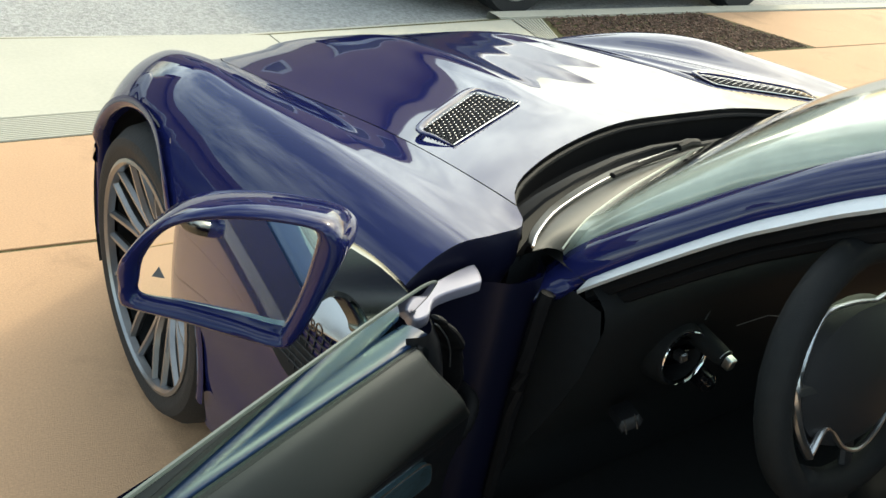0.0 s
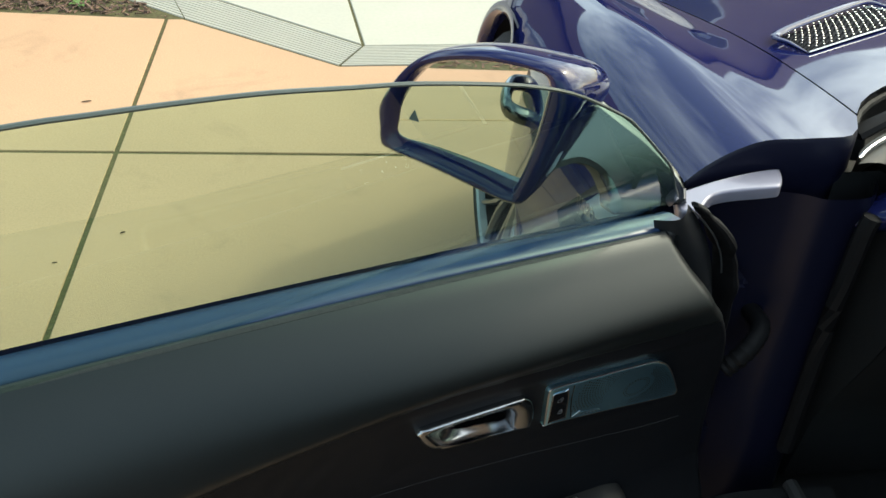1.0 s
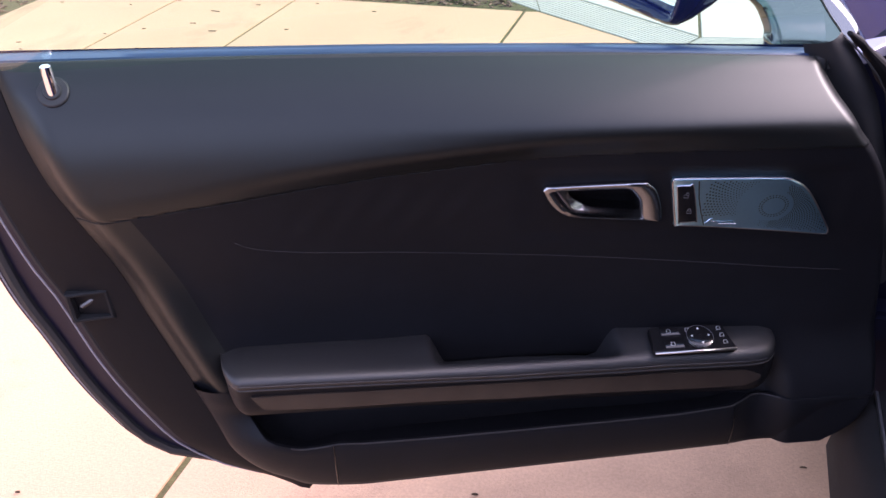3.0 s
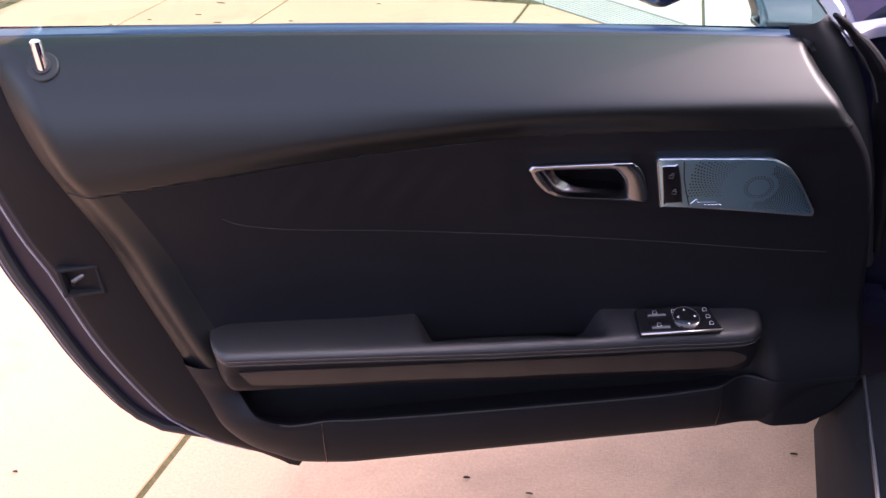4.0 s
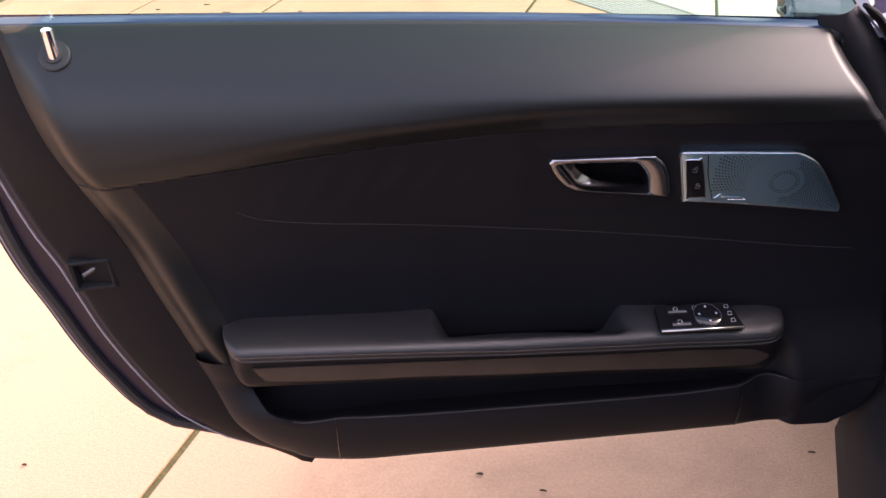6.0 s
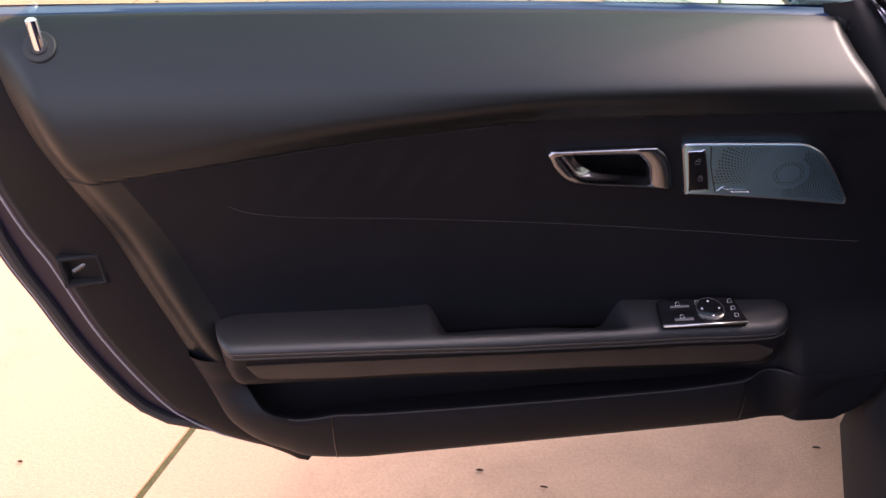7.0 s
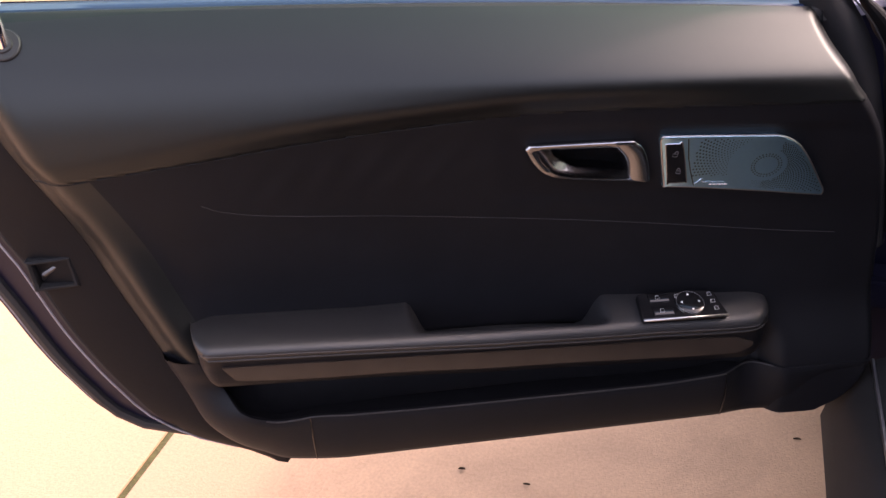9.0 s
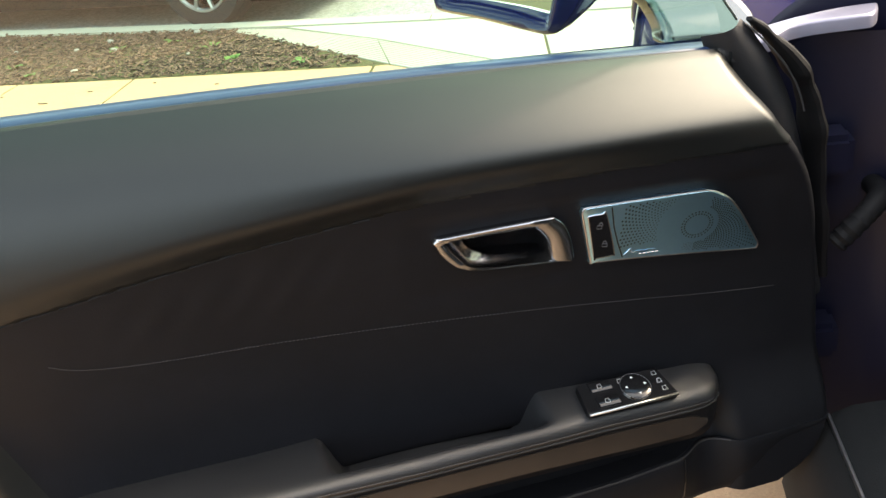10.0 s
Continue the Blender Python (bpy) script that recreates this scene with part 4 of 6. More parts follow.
# steering wheel
sc, tilt = Vector((-0.466, -1.248, 0.853)), Matrix.Rotation(radians(72), 4, "X")
ring = [sc + tilt @ Vector((0.172 * math.cos(a), 0.164 * math.sin(a) * (1.0 if math.sin(a) > -0.75 else 0.9), 0)) for a in [k * math.tau / 60 for k in range(61)]]
sw = part("steering_wheel", tube(ring, 0.022, 14), CABIN, car, "black flat-bottomed leather steering wheel with silver bezel")
part("hub_pad", lathe([(0, 0.03), (0.05, 0.026), (0.075, 0.01), (0.08, -0.02)], 32, Matrix.Translation(sc) @ tilt @ Matrix.Diagonal((1.75, 1.2, 1, 1))), PLASTIC, sw)
for k, (a0, w) in enumerate(((0.12, 0.03), (math.pi - 0.12, 0.03), (-math.pi / 2, 0.022))):
    d = tilt @ Vector((math.cos(a0), math.sin(a0), 0))
    part("wheel_spoke", tube([sc + d * 0.06, sc + d * 0.12, sc + d * 0.178], w * 0.6, 8, flat=0.5), PLASTIC, sw)
BZ = [(0.0, 0.100), (-0.06, 0.108), (-0.115, 0.103), (-0.146, 0.06), (-0.156, 0.02), (-0.143, -0.03), (-0.117, -0.071), (-0.112, -0.070), (-0.082, -0.046), (-0.04, -0.085), (0.0, -0.10)]
bz = cr([sc + tilt @ Vector((a, b, 0.016)) for a, b in BZ] + [sc + tilt @ Vector((-a, b, 0.016)) for a, b in BZ[-2::-1]], 110)
part("silver_bezel", tube(bz, lambda f: 0.0032 + 0.003 * math.sin(2 * math.pi * f) ** 2, 8), SATIN, sw)
part("steering_column", tube([sc + tilt @ Vector((0, 0, -0.02)), sc + tilt @ Vector((0.03, 0, -0.07)), sc + tilt @ Vector((0.06, 0, -0.11))], 0.030, 14), POCKET, car)
part("hood_seam", tube([(-0.294, -0.983, 0.702), (-0.283, -0.990, 0.710), (-0.246, -1.003, 0.724), (-0.217, -1.018, 0.724)], 0.0006, 5), SATIN, dash)
part("hood_seam", tube(cr([(-0.345, -0.955, 0.708), (-0.337, -0.953, 0.724), (-0.328, -0.951, 0.735)], 8), 0.0011, 5), SATIN, dash)
# sill and hinge post
rows = [cr([(-0.60, y, 0.345), (-0.72, y, 0.35), (-0.79, y, 0.335), (-0.835, y, 0.28), (-0.85, y, 0.2), (-0.80, y, 0.16)], 13) for y in (-0.93, -1.2, -1.6, -1.95)]
sill = part("door_sill", sheet(rows), CABIN, car, "dark blue door sill")
part("sill_seal", tube([(-0.665, -0.93, 0.357), (-0.665, -1.4, 0.357), (-0.665, -1.95, 0.357)], 0.011, 8), RUBBER, sill)
part("sill_strip", tube([(-0.80, -0.93, 0.329), (-0.80, -1.4, 0.329), (-0.80, -1.95, 0.329)], 0.003, 6), SATIN, sill)
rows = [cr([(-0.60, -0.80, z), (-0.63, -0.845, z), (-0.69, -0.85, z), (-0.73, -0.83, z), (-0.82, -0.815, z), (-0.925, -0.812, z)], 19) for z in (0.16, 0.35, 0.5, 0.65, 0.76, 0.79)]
post = part("hinge_post", sheet(rows), PAINT_SHADE, car, "blue hinge post with shade put into its colour")
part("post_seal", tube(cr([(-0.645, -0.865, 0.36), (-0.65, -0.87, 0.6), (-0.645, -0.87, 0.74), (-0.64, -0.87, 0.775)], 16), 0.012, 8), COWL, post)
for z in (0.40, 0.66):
    part("hinge", box((-0.82, -0.87, z - 0.03), (-0.775, -0.82, z + 0.022), 0.008), PAINT_SHADE, post, "door hinge with shade put into its blue colour")
bt = cr([(-0.74, -0.825, 0.60), (-0.745, -0.87, 0.605), (-0.77, -0.895, 0.59), (-0.80, -0.90, 0.56)], 25)
part("cable_boot", tube(bt, lambda f: 0.013 + 0.003 * math.sin(f * 75), 12), COWL, post, "ribbed rubber cable boot")
# trim wing behind the fender; pale colour stands for sky sheen on blue paint
CAPO = cr([(-0.90, -0.862), (-0.84, -0.842), (-0.762, -0.822), (-0.754, -0.830), (-0.766, -0.858), (-0.785, -0.865), (-0.853, -0.872), (-0.882, -0.897), (-0.905, -0.895), (-0.90, -0.862)], 50)[:-1]
part("fender_end_cap", solid([(p.x, p.y) for p in CAPO], 0.806, 0.821, lambda a, b, d: Vector((a, b, d - 0.6 * (a + 0.8) ** 2 + 0.05 * (b + 0.85))), 0.003), WINGSHEEN, car, "wing edge with sky sheen painted in as a pale colour", angle=50)

# ---- the open door: u runs from the hinge to the lock, n towards the cabin ----
DO, DU, DN = Vector((-0.939, -0.964, 0)), Vector((-0.9054, -0.4246, 0)), Vector((0.4246, -0.9054, 0))
SL = 0.085   # the door's lines rise towards the lock


def dp(u, n, z):
    return DO + DU * u + DN * n + Vector((0, 0, z))


TOPDROP = [(-0.15, 0.034), (0.0, 0.0272), (0.25, 0.0172), (0.49, 0.0112), (0.70, 0.0080), (0.865, 0.0062), (1.0, 0.005)]


def ds(u, n, zz):
    """As dp, with the height taken along the sloping lines."""
    if zz > 0.70:
        zz -= (zz - 0.70) / 0.156 * lerp1(TOPDROP, u)
    if zz < 0.36:
        zz -= (0.36 - zz) / 0.105 * (0.034 * u - 0.007)
    return dp(u, n, zz + SL * u)


def smooth(a, b, x):
    t = max(0.0, min(1.0, (x - a) / (b - a)))
    return t * t * (3 - 2 * t)


ZB = 0.282   # foot of the trim panel
FRONT = [(0.275, -0.055), (0.282, -0.062), (0.300, -0.092), (0.32, -0.110), (0.359, -0.124), (0.464, -0.127), (0.533, -0.122), (0.587, -0.112), (0.639, -0.0986), (0.684, -0.0814), (0.721, -0.0621), (0.748, -0.0460), (0.770, -0.0300), (0.797, -0.0170), (0.817, -0.0075), (0.839, -0.002), (0.856, -0.002)]
BACK = [(0.270, 0.61), (0.282, 0.665), (0.293, 0.692), (0.302, 0.712), (0.322, 0.738), (0.335, 0.7517), (0.396, 0.771), (0.469, 0.7926), (0.530, 0.8104), (0.591, 0.826), (0.636, 0.840), (0.678, 0.8545), (0.726, 0.8725), (0.776, 0.8844), (0.82, 0.890), (0.856, 0.893)]
SHELLBACK = [(0.262, 0.74), (0.275, 0.785), (0.283, 0.813), (0.292, 0.848), (0.313, 0.8855), (0.354, 0.9154), (0.413, 0.941), (0.482, 0.961), (0.544, 0.980), (0.62, 0.991), (0.72, 0.993), (0.862, 0.982)]
STEP = [(0.262, 0.70), (0.285, 0.755), (0.300, 0.783), (0.318, 0.8033), (0.334, 0.822), (0.385, 0.850), (0.460, 0.879), (0.530, 0.8965), (0.561, 0.904), (0.600, 0.918), (0.645, 0.929), (0.70, 0.940), (0.76, 0.948), (0.862, 0.95)]
# depth of the insert along the door, and how it leans by height
INSERT = [(-0.15, 0.050), (0.0, 0.045), (0.1, 0.036), (0.2, 0.027), (0.34, 0.018), (0.5, 0.018), (0.6, 0.027), (0.7, 0.038), (0.78, 0.044), (0.88, 0.046)]
LEAN = [(0.28, -0.020), (0.40, -0.024), (0.46, -0.024), (0.52, -0.024), (0.58, -0.018), (0.62, -0.0098), (0.66, 0.0), (0.70, 0.0096), (0.74, 0.0185), (0.80, 0.026)]
# towards the hinge the upper pad has a flat sloping top and a firm crest
CREST = [(0.68, 0.052), (0.72, 0.058), (0.75, 0.0632), (0.770, 0.0665), (0.783, 0.0668), (0.792, 0.0630), (0.808, 0.0495), (0.835, 0.0235), (0.850, 0.0085), (0.856, 0.0005)]
CREASE = [(-0.15, 0.752), (-0.045, 0.7525), (0.1, 0.748), (0.32, 0.7386), (0.381, 0.7338), (0.4715, 0.7246), (0.5614, 0.7165), (0.6208, 0.7105), (0.68, 0.7040), (0.738, 0.6985), (0.7957, 0.6922), (0.8545, 0.684)]
EDGE_N = [(0.25, 0.030), (0.40, 0.014), (0.60, 0.014), (0.70, 0.026), (0.86, 0.012)]
# upper rim of the map pocket
RIM_Z = [(-0.15, 0.368), (0.03, 0.362), (0.095, 0.363), (0.18, 0.357), (0.46, 0.3535), (0.578, 0.3545), (0.615, 0.3565), (0.640, 0.354), (0.666, 0.354), (0.693, 0.3637), (0.707, 0.3733), (0.722, 0.40), (0.735, 0.44), (0.745, 0.50)]


def crease(u):
    return lerp1(CREASE, u)


def fold_u(zz):
    return lerp1([(0.42, 0.738), (0.48, 0.757), (0.54, 0.774), (0.60, 0.790), (0.66, 0.806)], zz)


def panel_n(u, zz):
    b, f = lerp1(BACK, zz), lerp1(FRONT, zz)
    n = lerp1(INSERT, u) + lerp1(LEAN, zz)
    cz = crease(u)
    if zz < cz + 0.002:
        # a soft fold runs down to the armrest beside the lock
        uc = fold_u(zz)
        n += 0.022 * math.exp(-((u - uc) / 0.030) ** 2) * smooth(0.69, 0.50, zz) * smooth(0.34, 0.43, zz)
        # faint slanting pleats pressed into the insert
        q = smooth(0.36, 0.46, u) * smooth(0.70, 0.60, u) * smooth(0.630, 0.655, zz) * smooth(cz - 0.002, cz - 0.035, zz)
        n += 0.0007 * q * math.sin((u + 0.75 * zz) * 150)
        # a shallow dish round the handle and the grille
        n -= 0.002 * smooth(-0.04, 0.0, u) * smooth(0.37, 0.345, u) * smooth(0.60, 0.625, zz) * smooth(0.725, 0.708, zz)
    else:
        pad = 0.062 - 0.0615 * (max(0.0, zz - 0.70) / 0.156) ** 2.7
        s = smooth(0.62, 0.16, u)
        pad += (lerp1(CREST, zz) - pad) * s
        n += 0.003
        n += (pad - n) * smooth(cz, cz + 0.040, zz)
    # below the armrest it falls back behind the map pocket's front
    if zz < 0.50:
        open_ = smooth(0.0, 0.07, u)
        n -= 0.034 * open_ * smooth(0.735, 0.69, u) * smooth(0.43, 0.395, zz)
        n += 0.032 * (1 - open_) * smooth(0.47, 0.36, zz)
    # towards the lock the panel rolls down to the edge trim
    n += (lerp1(EDGE_N, zz) - n) * smooth(0.05, 0.0, b - u) ** 1.5
    d = min(u - f, b - u)
    return n - (0.018 if u < 0.3 else 0.004) * max(0, 1 - d / (0.018 if u < 0.3 else 0.010)) ** 2


nz, nu = 200, 150
rows = []
for j in range(nz + 1):
    zz = ZB + (0.856 - ZB) * j / nz
    f, b = lerp1(FRONT, zz), lerp1(BACK, zz)
    rows.append([ds(f + (b - f) * (0.5 - 0.5 * math.cos(math.pi * i / nu)), panel_n(f + (b - f) * (0.5 - 0.5 * math.cos(math.pi * i / nu)), zz), zz) for i in range(nu + 1)])

# outer shell
Z0, Z1 = 0.264, 0.853
ZZ = [Z0 + (Z1 - Z0) * (j / 40) ** 1.4 for j in range(41)]
srows = []
for zz in ZZ:
    f, b = lerp1(FRONT, zz) - 0.010, lerp1(SHELLBACK, zz)
    o = lerp1([(0.238, -0.045), (0.35, -0.085), (0.55, -0.10), (0.75, -0.085), (0.862, -0.05)], zz)
    r = []
    for i in range(25):
        q = i / 24
        r.append(ds(f + (b - f) * q, o + (-0.055 - o) * max(0, (q - 0.85) / 0.15) ** 2, zz))
    srows.append(r)
door = part("door", sheet(srows), PAINT, car, "open blue driver door with black trim", angle=50)
bm = bmesh.new()
# return flange from the skin's edge inwards
edge = [r[-1] for r in srows]
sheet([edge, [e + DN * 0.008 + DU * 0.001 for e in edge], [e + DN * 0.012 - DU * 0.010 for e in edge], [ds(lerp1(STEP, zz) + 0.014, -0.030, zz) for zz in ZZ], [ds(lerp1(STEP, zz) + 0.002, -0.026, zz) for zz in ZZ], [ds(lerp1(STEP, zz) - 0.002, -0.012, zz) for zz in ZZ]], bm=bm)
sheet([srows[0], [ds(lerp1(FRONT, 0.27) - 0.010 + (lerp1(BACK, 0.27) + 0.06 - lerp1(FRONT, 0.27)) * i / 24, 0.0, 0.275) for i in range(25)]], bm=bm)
part("door_flange", bm, PAINT_SHADE, door, "blue door flange with shade put into its colour", angle=50)


# outlines of the handle ring, its opening and the loudspeaker grille on the insert, as (u, height)
HO = cr([(0.3382, 0.6891), (0.3353, 0.6929), (0.3279, 0.6951), (0.2752, 0.6972), (0.2215, 0.6986), (0.2136, 0.6961), (0.2057, 0.6889), (0.1995, 0.6769), (0.1945, 0.6599), (0.1917, 0.6407), (0.1950, 0.6393), (0.2140, 0.6411), (0.2482, 0.6435), (0.2841, 0.6460), (0.3090, 0.6507), (0.3216, 0.6592), (0.3319, 0.6731), (0.3382, 0.6891)], 72)[:-1]
HI = cr([(0.3263, 0.6881), (0.3100, 0.6885), (0.2807, 0.6888), (0.2423, 0.6890), (0.2337, 0.6860), (0.2241, 0.6742), (0.2201, 0.6636), (0.2177, 0.6455), (0.2200, 0.6449), (0.2486, 0.6469), (0.2844, 0.6493), (0.3036, 0.6563), (0.3153, 0.6704), (0.3263, 0.6881)], 72)[:-1]
HOLE = cr([(0.3075, 0.6874), (0.2960, 0.6878), (0.2780, 0.6881), (0.2423, 0.6882), (0.2343, 0.6850), (0.2253, 0.6740), (0.2213, 0.6636), (0.2195, 0.6500), (0.2215, 0.6492), (0.2488, 0.6525), (0.2764, 0.6562), (0.2890, 0.6620), (0.3008, 0.6725), (0.3075, 0.6874)], 72)[:-1]
HMID = [((p.x + q.x) / 2, (p.y + q.y) / 2) for p, q in zip(HO, HI)]
SO = cr([(0.1875, 0.6974), (0.1862, 0.7015), (0.1821, 0.7033), (0.1430, 0.7040), (0.0679, 0.7041), (0.0544, 0.7028), (0.0424, 0.6976), (0.0291, 0.6881), (0.0122, 0.6662), (-0.0109, 0.6296), (-0.0149, 0.6220), (-0.0146, 0.6173), (-0.0093, 0.6166), (0.0427, 0.6226), (0.1003, 0.6278), (0.1404, 0.6310), (0.1729, 0.6330), (0.1754, 0.6367), (0.1875, 0.6974)], 90)[:-1]

cells = [[], [], []]
flat = [p for r in rows for p in r]
w = nu + 1
for j in range(nz):
    zz = ZB + (0.856 - ZB) * (j + 0.5) / nz
    f, b = lerp1(FRONT, zz), lerp1(BACK, zz)
    for i in range(nu):
        u = f + (b - f) * (0.5 - 0.5 * math.cos(math.pi * (i + 0.5) / nu))
        if 0.64 < zz < 0.70 and inside((u, zz), HMID):
            continue
        deep = 0.03 < u < 0.715 and zz < 0.425
        fold = 0.44 < zz and i >= 124
        cells[1 if zz > crease(u) or fold else 2 if deep else 0].append((j * w + i, j * w + i + 1, (j + 1) * w + i + 1, (j + 1) * w + i))
for nm, quads, m_, lab in (("lower_panel", cells[0], SUEDE, "soft matt black door panel insert"), ("upper_pad", cells[1], LEATHER, "smooth black leatherette upper pad"), ("map_pocket", cells[2], POCKET, "deep black map pocket in the door's foot")):
    bm = bmesh.new()
    vs = {}
    for q in quads:
        for k in q:
            if k not in vs:
                vs[k] = bm.verts.new(flat[k])
        bm.faces.new([vs[k] for k in q])
    part(nm, bm, m_, door, lab, angle=60)
# moulded foot: the pocket's front, from the panel's lower edge up to its rolled rim
cols = []
for k in range(131):
    u = -0.120 + 0.740 * k / 130
    cols.append((u, ZB - 0.001 if u > -0.062 else lerp1([(-0.124, 0.352), (-0.110, 0.318), (-0.092, 0.300), (-0.062, ZB - 0.001)], u), u, lerp1(RIM_Z, u)))
fo = cr([(0.62, ZB - 0.001, 0)] + [(lerp1(BACK, z), z, 0) for z in (ZB, 0.293, 0.305, 0.322, 0.345, 0.38, 0.41, 0.436)], 51)
ri = cr([(u, lerp1(RIM_Z, u), 0) for u in (0.62, 0.640, 0.666, 0.693, 0.707, 0.722, 0.735)], 51)
cols += [(a.x, a.y, b.x, b.y) for a, b in zip(fo[1:], ri[1:])]
low_rows = []
for au, az, bu, bz_ in cols:
    a, b = Vector((au, az, 0)), Vector((bu, bz_, 0))
    nr = 0.060 - 0.018 * smooth(0.69, 0.76, b.x)
    mel = max(smooth(0.36, 0.43, b.y), smooth(0.10, -0.02, b.x))
    nr += (panel_n(b.x, b.y) + 0.003 - nr) * mel
    nb = 0.046 + (lerp1(EDGE_N, a.y) + 0.004 - 0.046) * smooth(0.58, 0.70, a.x)
    nb += (0.006 - nb) * smooth(0.0, -0.08, a.x)
    r = [ds(a.x, nb - 0.040, a.y + 0.002), ds(a.x, nb - 0.006, a.y)]
    r += [ds(a.x + (b.x - a.x) * f, nb + (nr - nb) * f ** 0.6 + 0.004 * math.sin(math.pi * f), a.y + (b.y - a.y) * f) for f in (0.05, 0.15, 0.3, 0.45, 0.6, 0.75, 0.88, 0.96)]
    r += [ds(b.x, nr - 0.0015, b.y + 0.0018), ds(b.x, nr - 0.006, b.y + 0.002), ds(b.x, nr - 0.010, b.y - 0.002), ds(b.x, nr - 0.014 * (1 - mel) - 0.012, b.y - 0.040 * (1 - mel)), ds(b.x, nr - 0.016 - 0.08 * (1 - mel), b.y - 0.050 * (1 - mel))]
    low_rows.append(r)
part("pocket_lining", sheet([r[12:] for r in low_rows]), POCKET, door)
part("pocket_front", sheet([r[:13] for r in low_rows]), SUEDE, door, "moulded black front of the map pocket", angle=60)
part("pocket_rim", tube([r[10] + DN * 0.0003 for r in low_rows[24:150]], 0.0012, 6), PLASTIC, door)
for u0 in (0.622, 0.086):
    r = min(low_rows, key=lambda q: abs((q[6] - ds(u0, 0.05, 0.32)).dot(DU)))
    part("pocket_seam", tube([p + DN * 0.0003 for p in r[1:11]], 0.0010, 6), GLOSSBLACK, door)
rows = []
for zz in ZZ:
    b, e = lerp1(BACK, max(zz, ZB)), lerp1(STEP, zz)
    n0 = panel_n(b - 0.0005, max(zz, ZB))
    rows.append([ds(b - 0.004, n0 - 0.010, zz), ds(b + 0.001, n0 - 0.001, zz), ds(b + 0.35 * (e - b), 0.7 * n0 + 0.001, zz), ds(b + 0.85 * (e - b), -0.001, zz), ds(e - 0.004, -0.004, zz), ds(e, -0.014, zz)])
part("edge_trim", sheet(rows), COWL, door, "black plastic lock-side edge trim")
edge = [r[0] for r in srows]
part("hinge_side_edge", sheet([edge, [e + DN * 0.04 for e in edge], [ds(lerp1(FRONT, zz) + 0.002, 0.010, zz) for zz in ZZ]]), PLASTIC, door)
# moulded cover and creased rubber flap between the door's front end and the hinge post
FL = [(-0.022, 0.853), (-0.036, 0.838), (-0.066, 0.795), (-0.086, 0.754), (-0.102, 0.703), (-0.124, 0.62), (-0.145, 0.50)]
PL = [(0.020, 0.842), (0.012, 0.820), (-0.002, 0.795), (-0.022, 0.760), (-0.045, 0.720), (-0.085, 0.62), (-0.105, 0.50)]
a_, b_ = cr([(u, z, 0) for u, z in FL], 30), cr([(u, z, 0) for u, z in PL], 30)
part("door_end_cover", sheet([[dp(q.x + (p.x - q.x) * k / 8, -0.014 + 0.016 * math.sin(math.pi * k / 8) + 0.006 * k / 8, q.y + (p.y - q.y) * k / 8) for k in range(9)] for p, q in zip(a_, b_)]), PLASTIC, door, "moulded black cover at the hinge end")
fp = cr([dp(-0.030, -0.004, 0.852), dp(-0.048, -0.004, 0.836), dp(-0.082, -0.004, 0.798), dp(-0.106, -0.006, 0.756), dp(-0.120, -0.008, 0.70), dp(-0.130, -0.012, 0.62), dp(-0.142, -0.016, 0.52)], 60)
part("rubber_flap", tube(fp, lambda f: 0.004 + 0.016 * min(1, 3 * f) + 0.0022 * math.sin(f * 23) + 0.0012 * math.sin(f * 51 + 1), 14, flat=0.45, up=DU), COWL, door, "creased black rubber flap at the hinge side")
part("flap_edge", tube([p + DU * 0.012 + DN * 0.006 for p in fp[1:34]], 0.0012, 6), STITCH, door, "pale moulded edge of the flap")

# armrest: a padded ledge that leans up to the panel, with a pull cup; fractions run from the panel out to the front edge
ARM = [(0.0, 0.026, 0.050), (0.15, 0.025, 0.050), (0.32, 0.0230, 0.049), (0.48, 0.0205, 0.047), (0.60, 0.0180, 0.043), (0.70, 0.0160, 0.032), (0.77, 0.0145, 0.013), (0.82, 0.0132, 0.002), (0.87, 0.0117, 0.0), (0.92, 0.0095, 0.0), (0.965, 0.0065, 0.0), (0.992, 0.0030, 0.0), (1.0, 0.0, 0.0), (0.985, -0.0055, 0.0), (0.945, -0.009, 0.0)]
STITCH_Z = [(0.0, 0.4480), (0.0458, 0.4465), (0.087, 0.4450), (0.183, 0.4456), (0.2515, 0.4472), (0.3594, 0.4535), (0.3967, 0.4556), (0.58, 0.4739), (0.722, 0.4872), (0.75, 0.4895)]
FRONT_N = [(0.0, 0.066), (0.1, 0.063), (0.2, 0.060), (0.4, 0.068), (0.6, 0.082), (0.75, 0.093)]
U0, U1 = 0.026, 0.7375


def arm_e(u):
    """How far the ledge stands out at u: rounded off at both ends."""
    a = max(0.0, min(1.0, (u - U0) / 0.040))
    b = max(0.0, min(1.0, (U1 - u) / 0.026))
    return math.sqrt(1 - (1 - a) ** 2) * math.sqrt(1 - (1 - b) ** 2)


def arm_n(u, q):
    n0 = lerp1(INSERT, u) - 0.030
    return n0 + (lerp1(FRONT_N, u) - n0) * q * (0.15 + 0.85 * arm_e(u))


def arm_z(u, h):
    return lerp1(STITCH_Z, u) + h * (0.55 + 0.45 * arm_e(u))


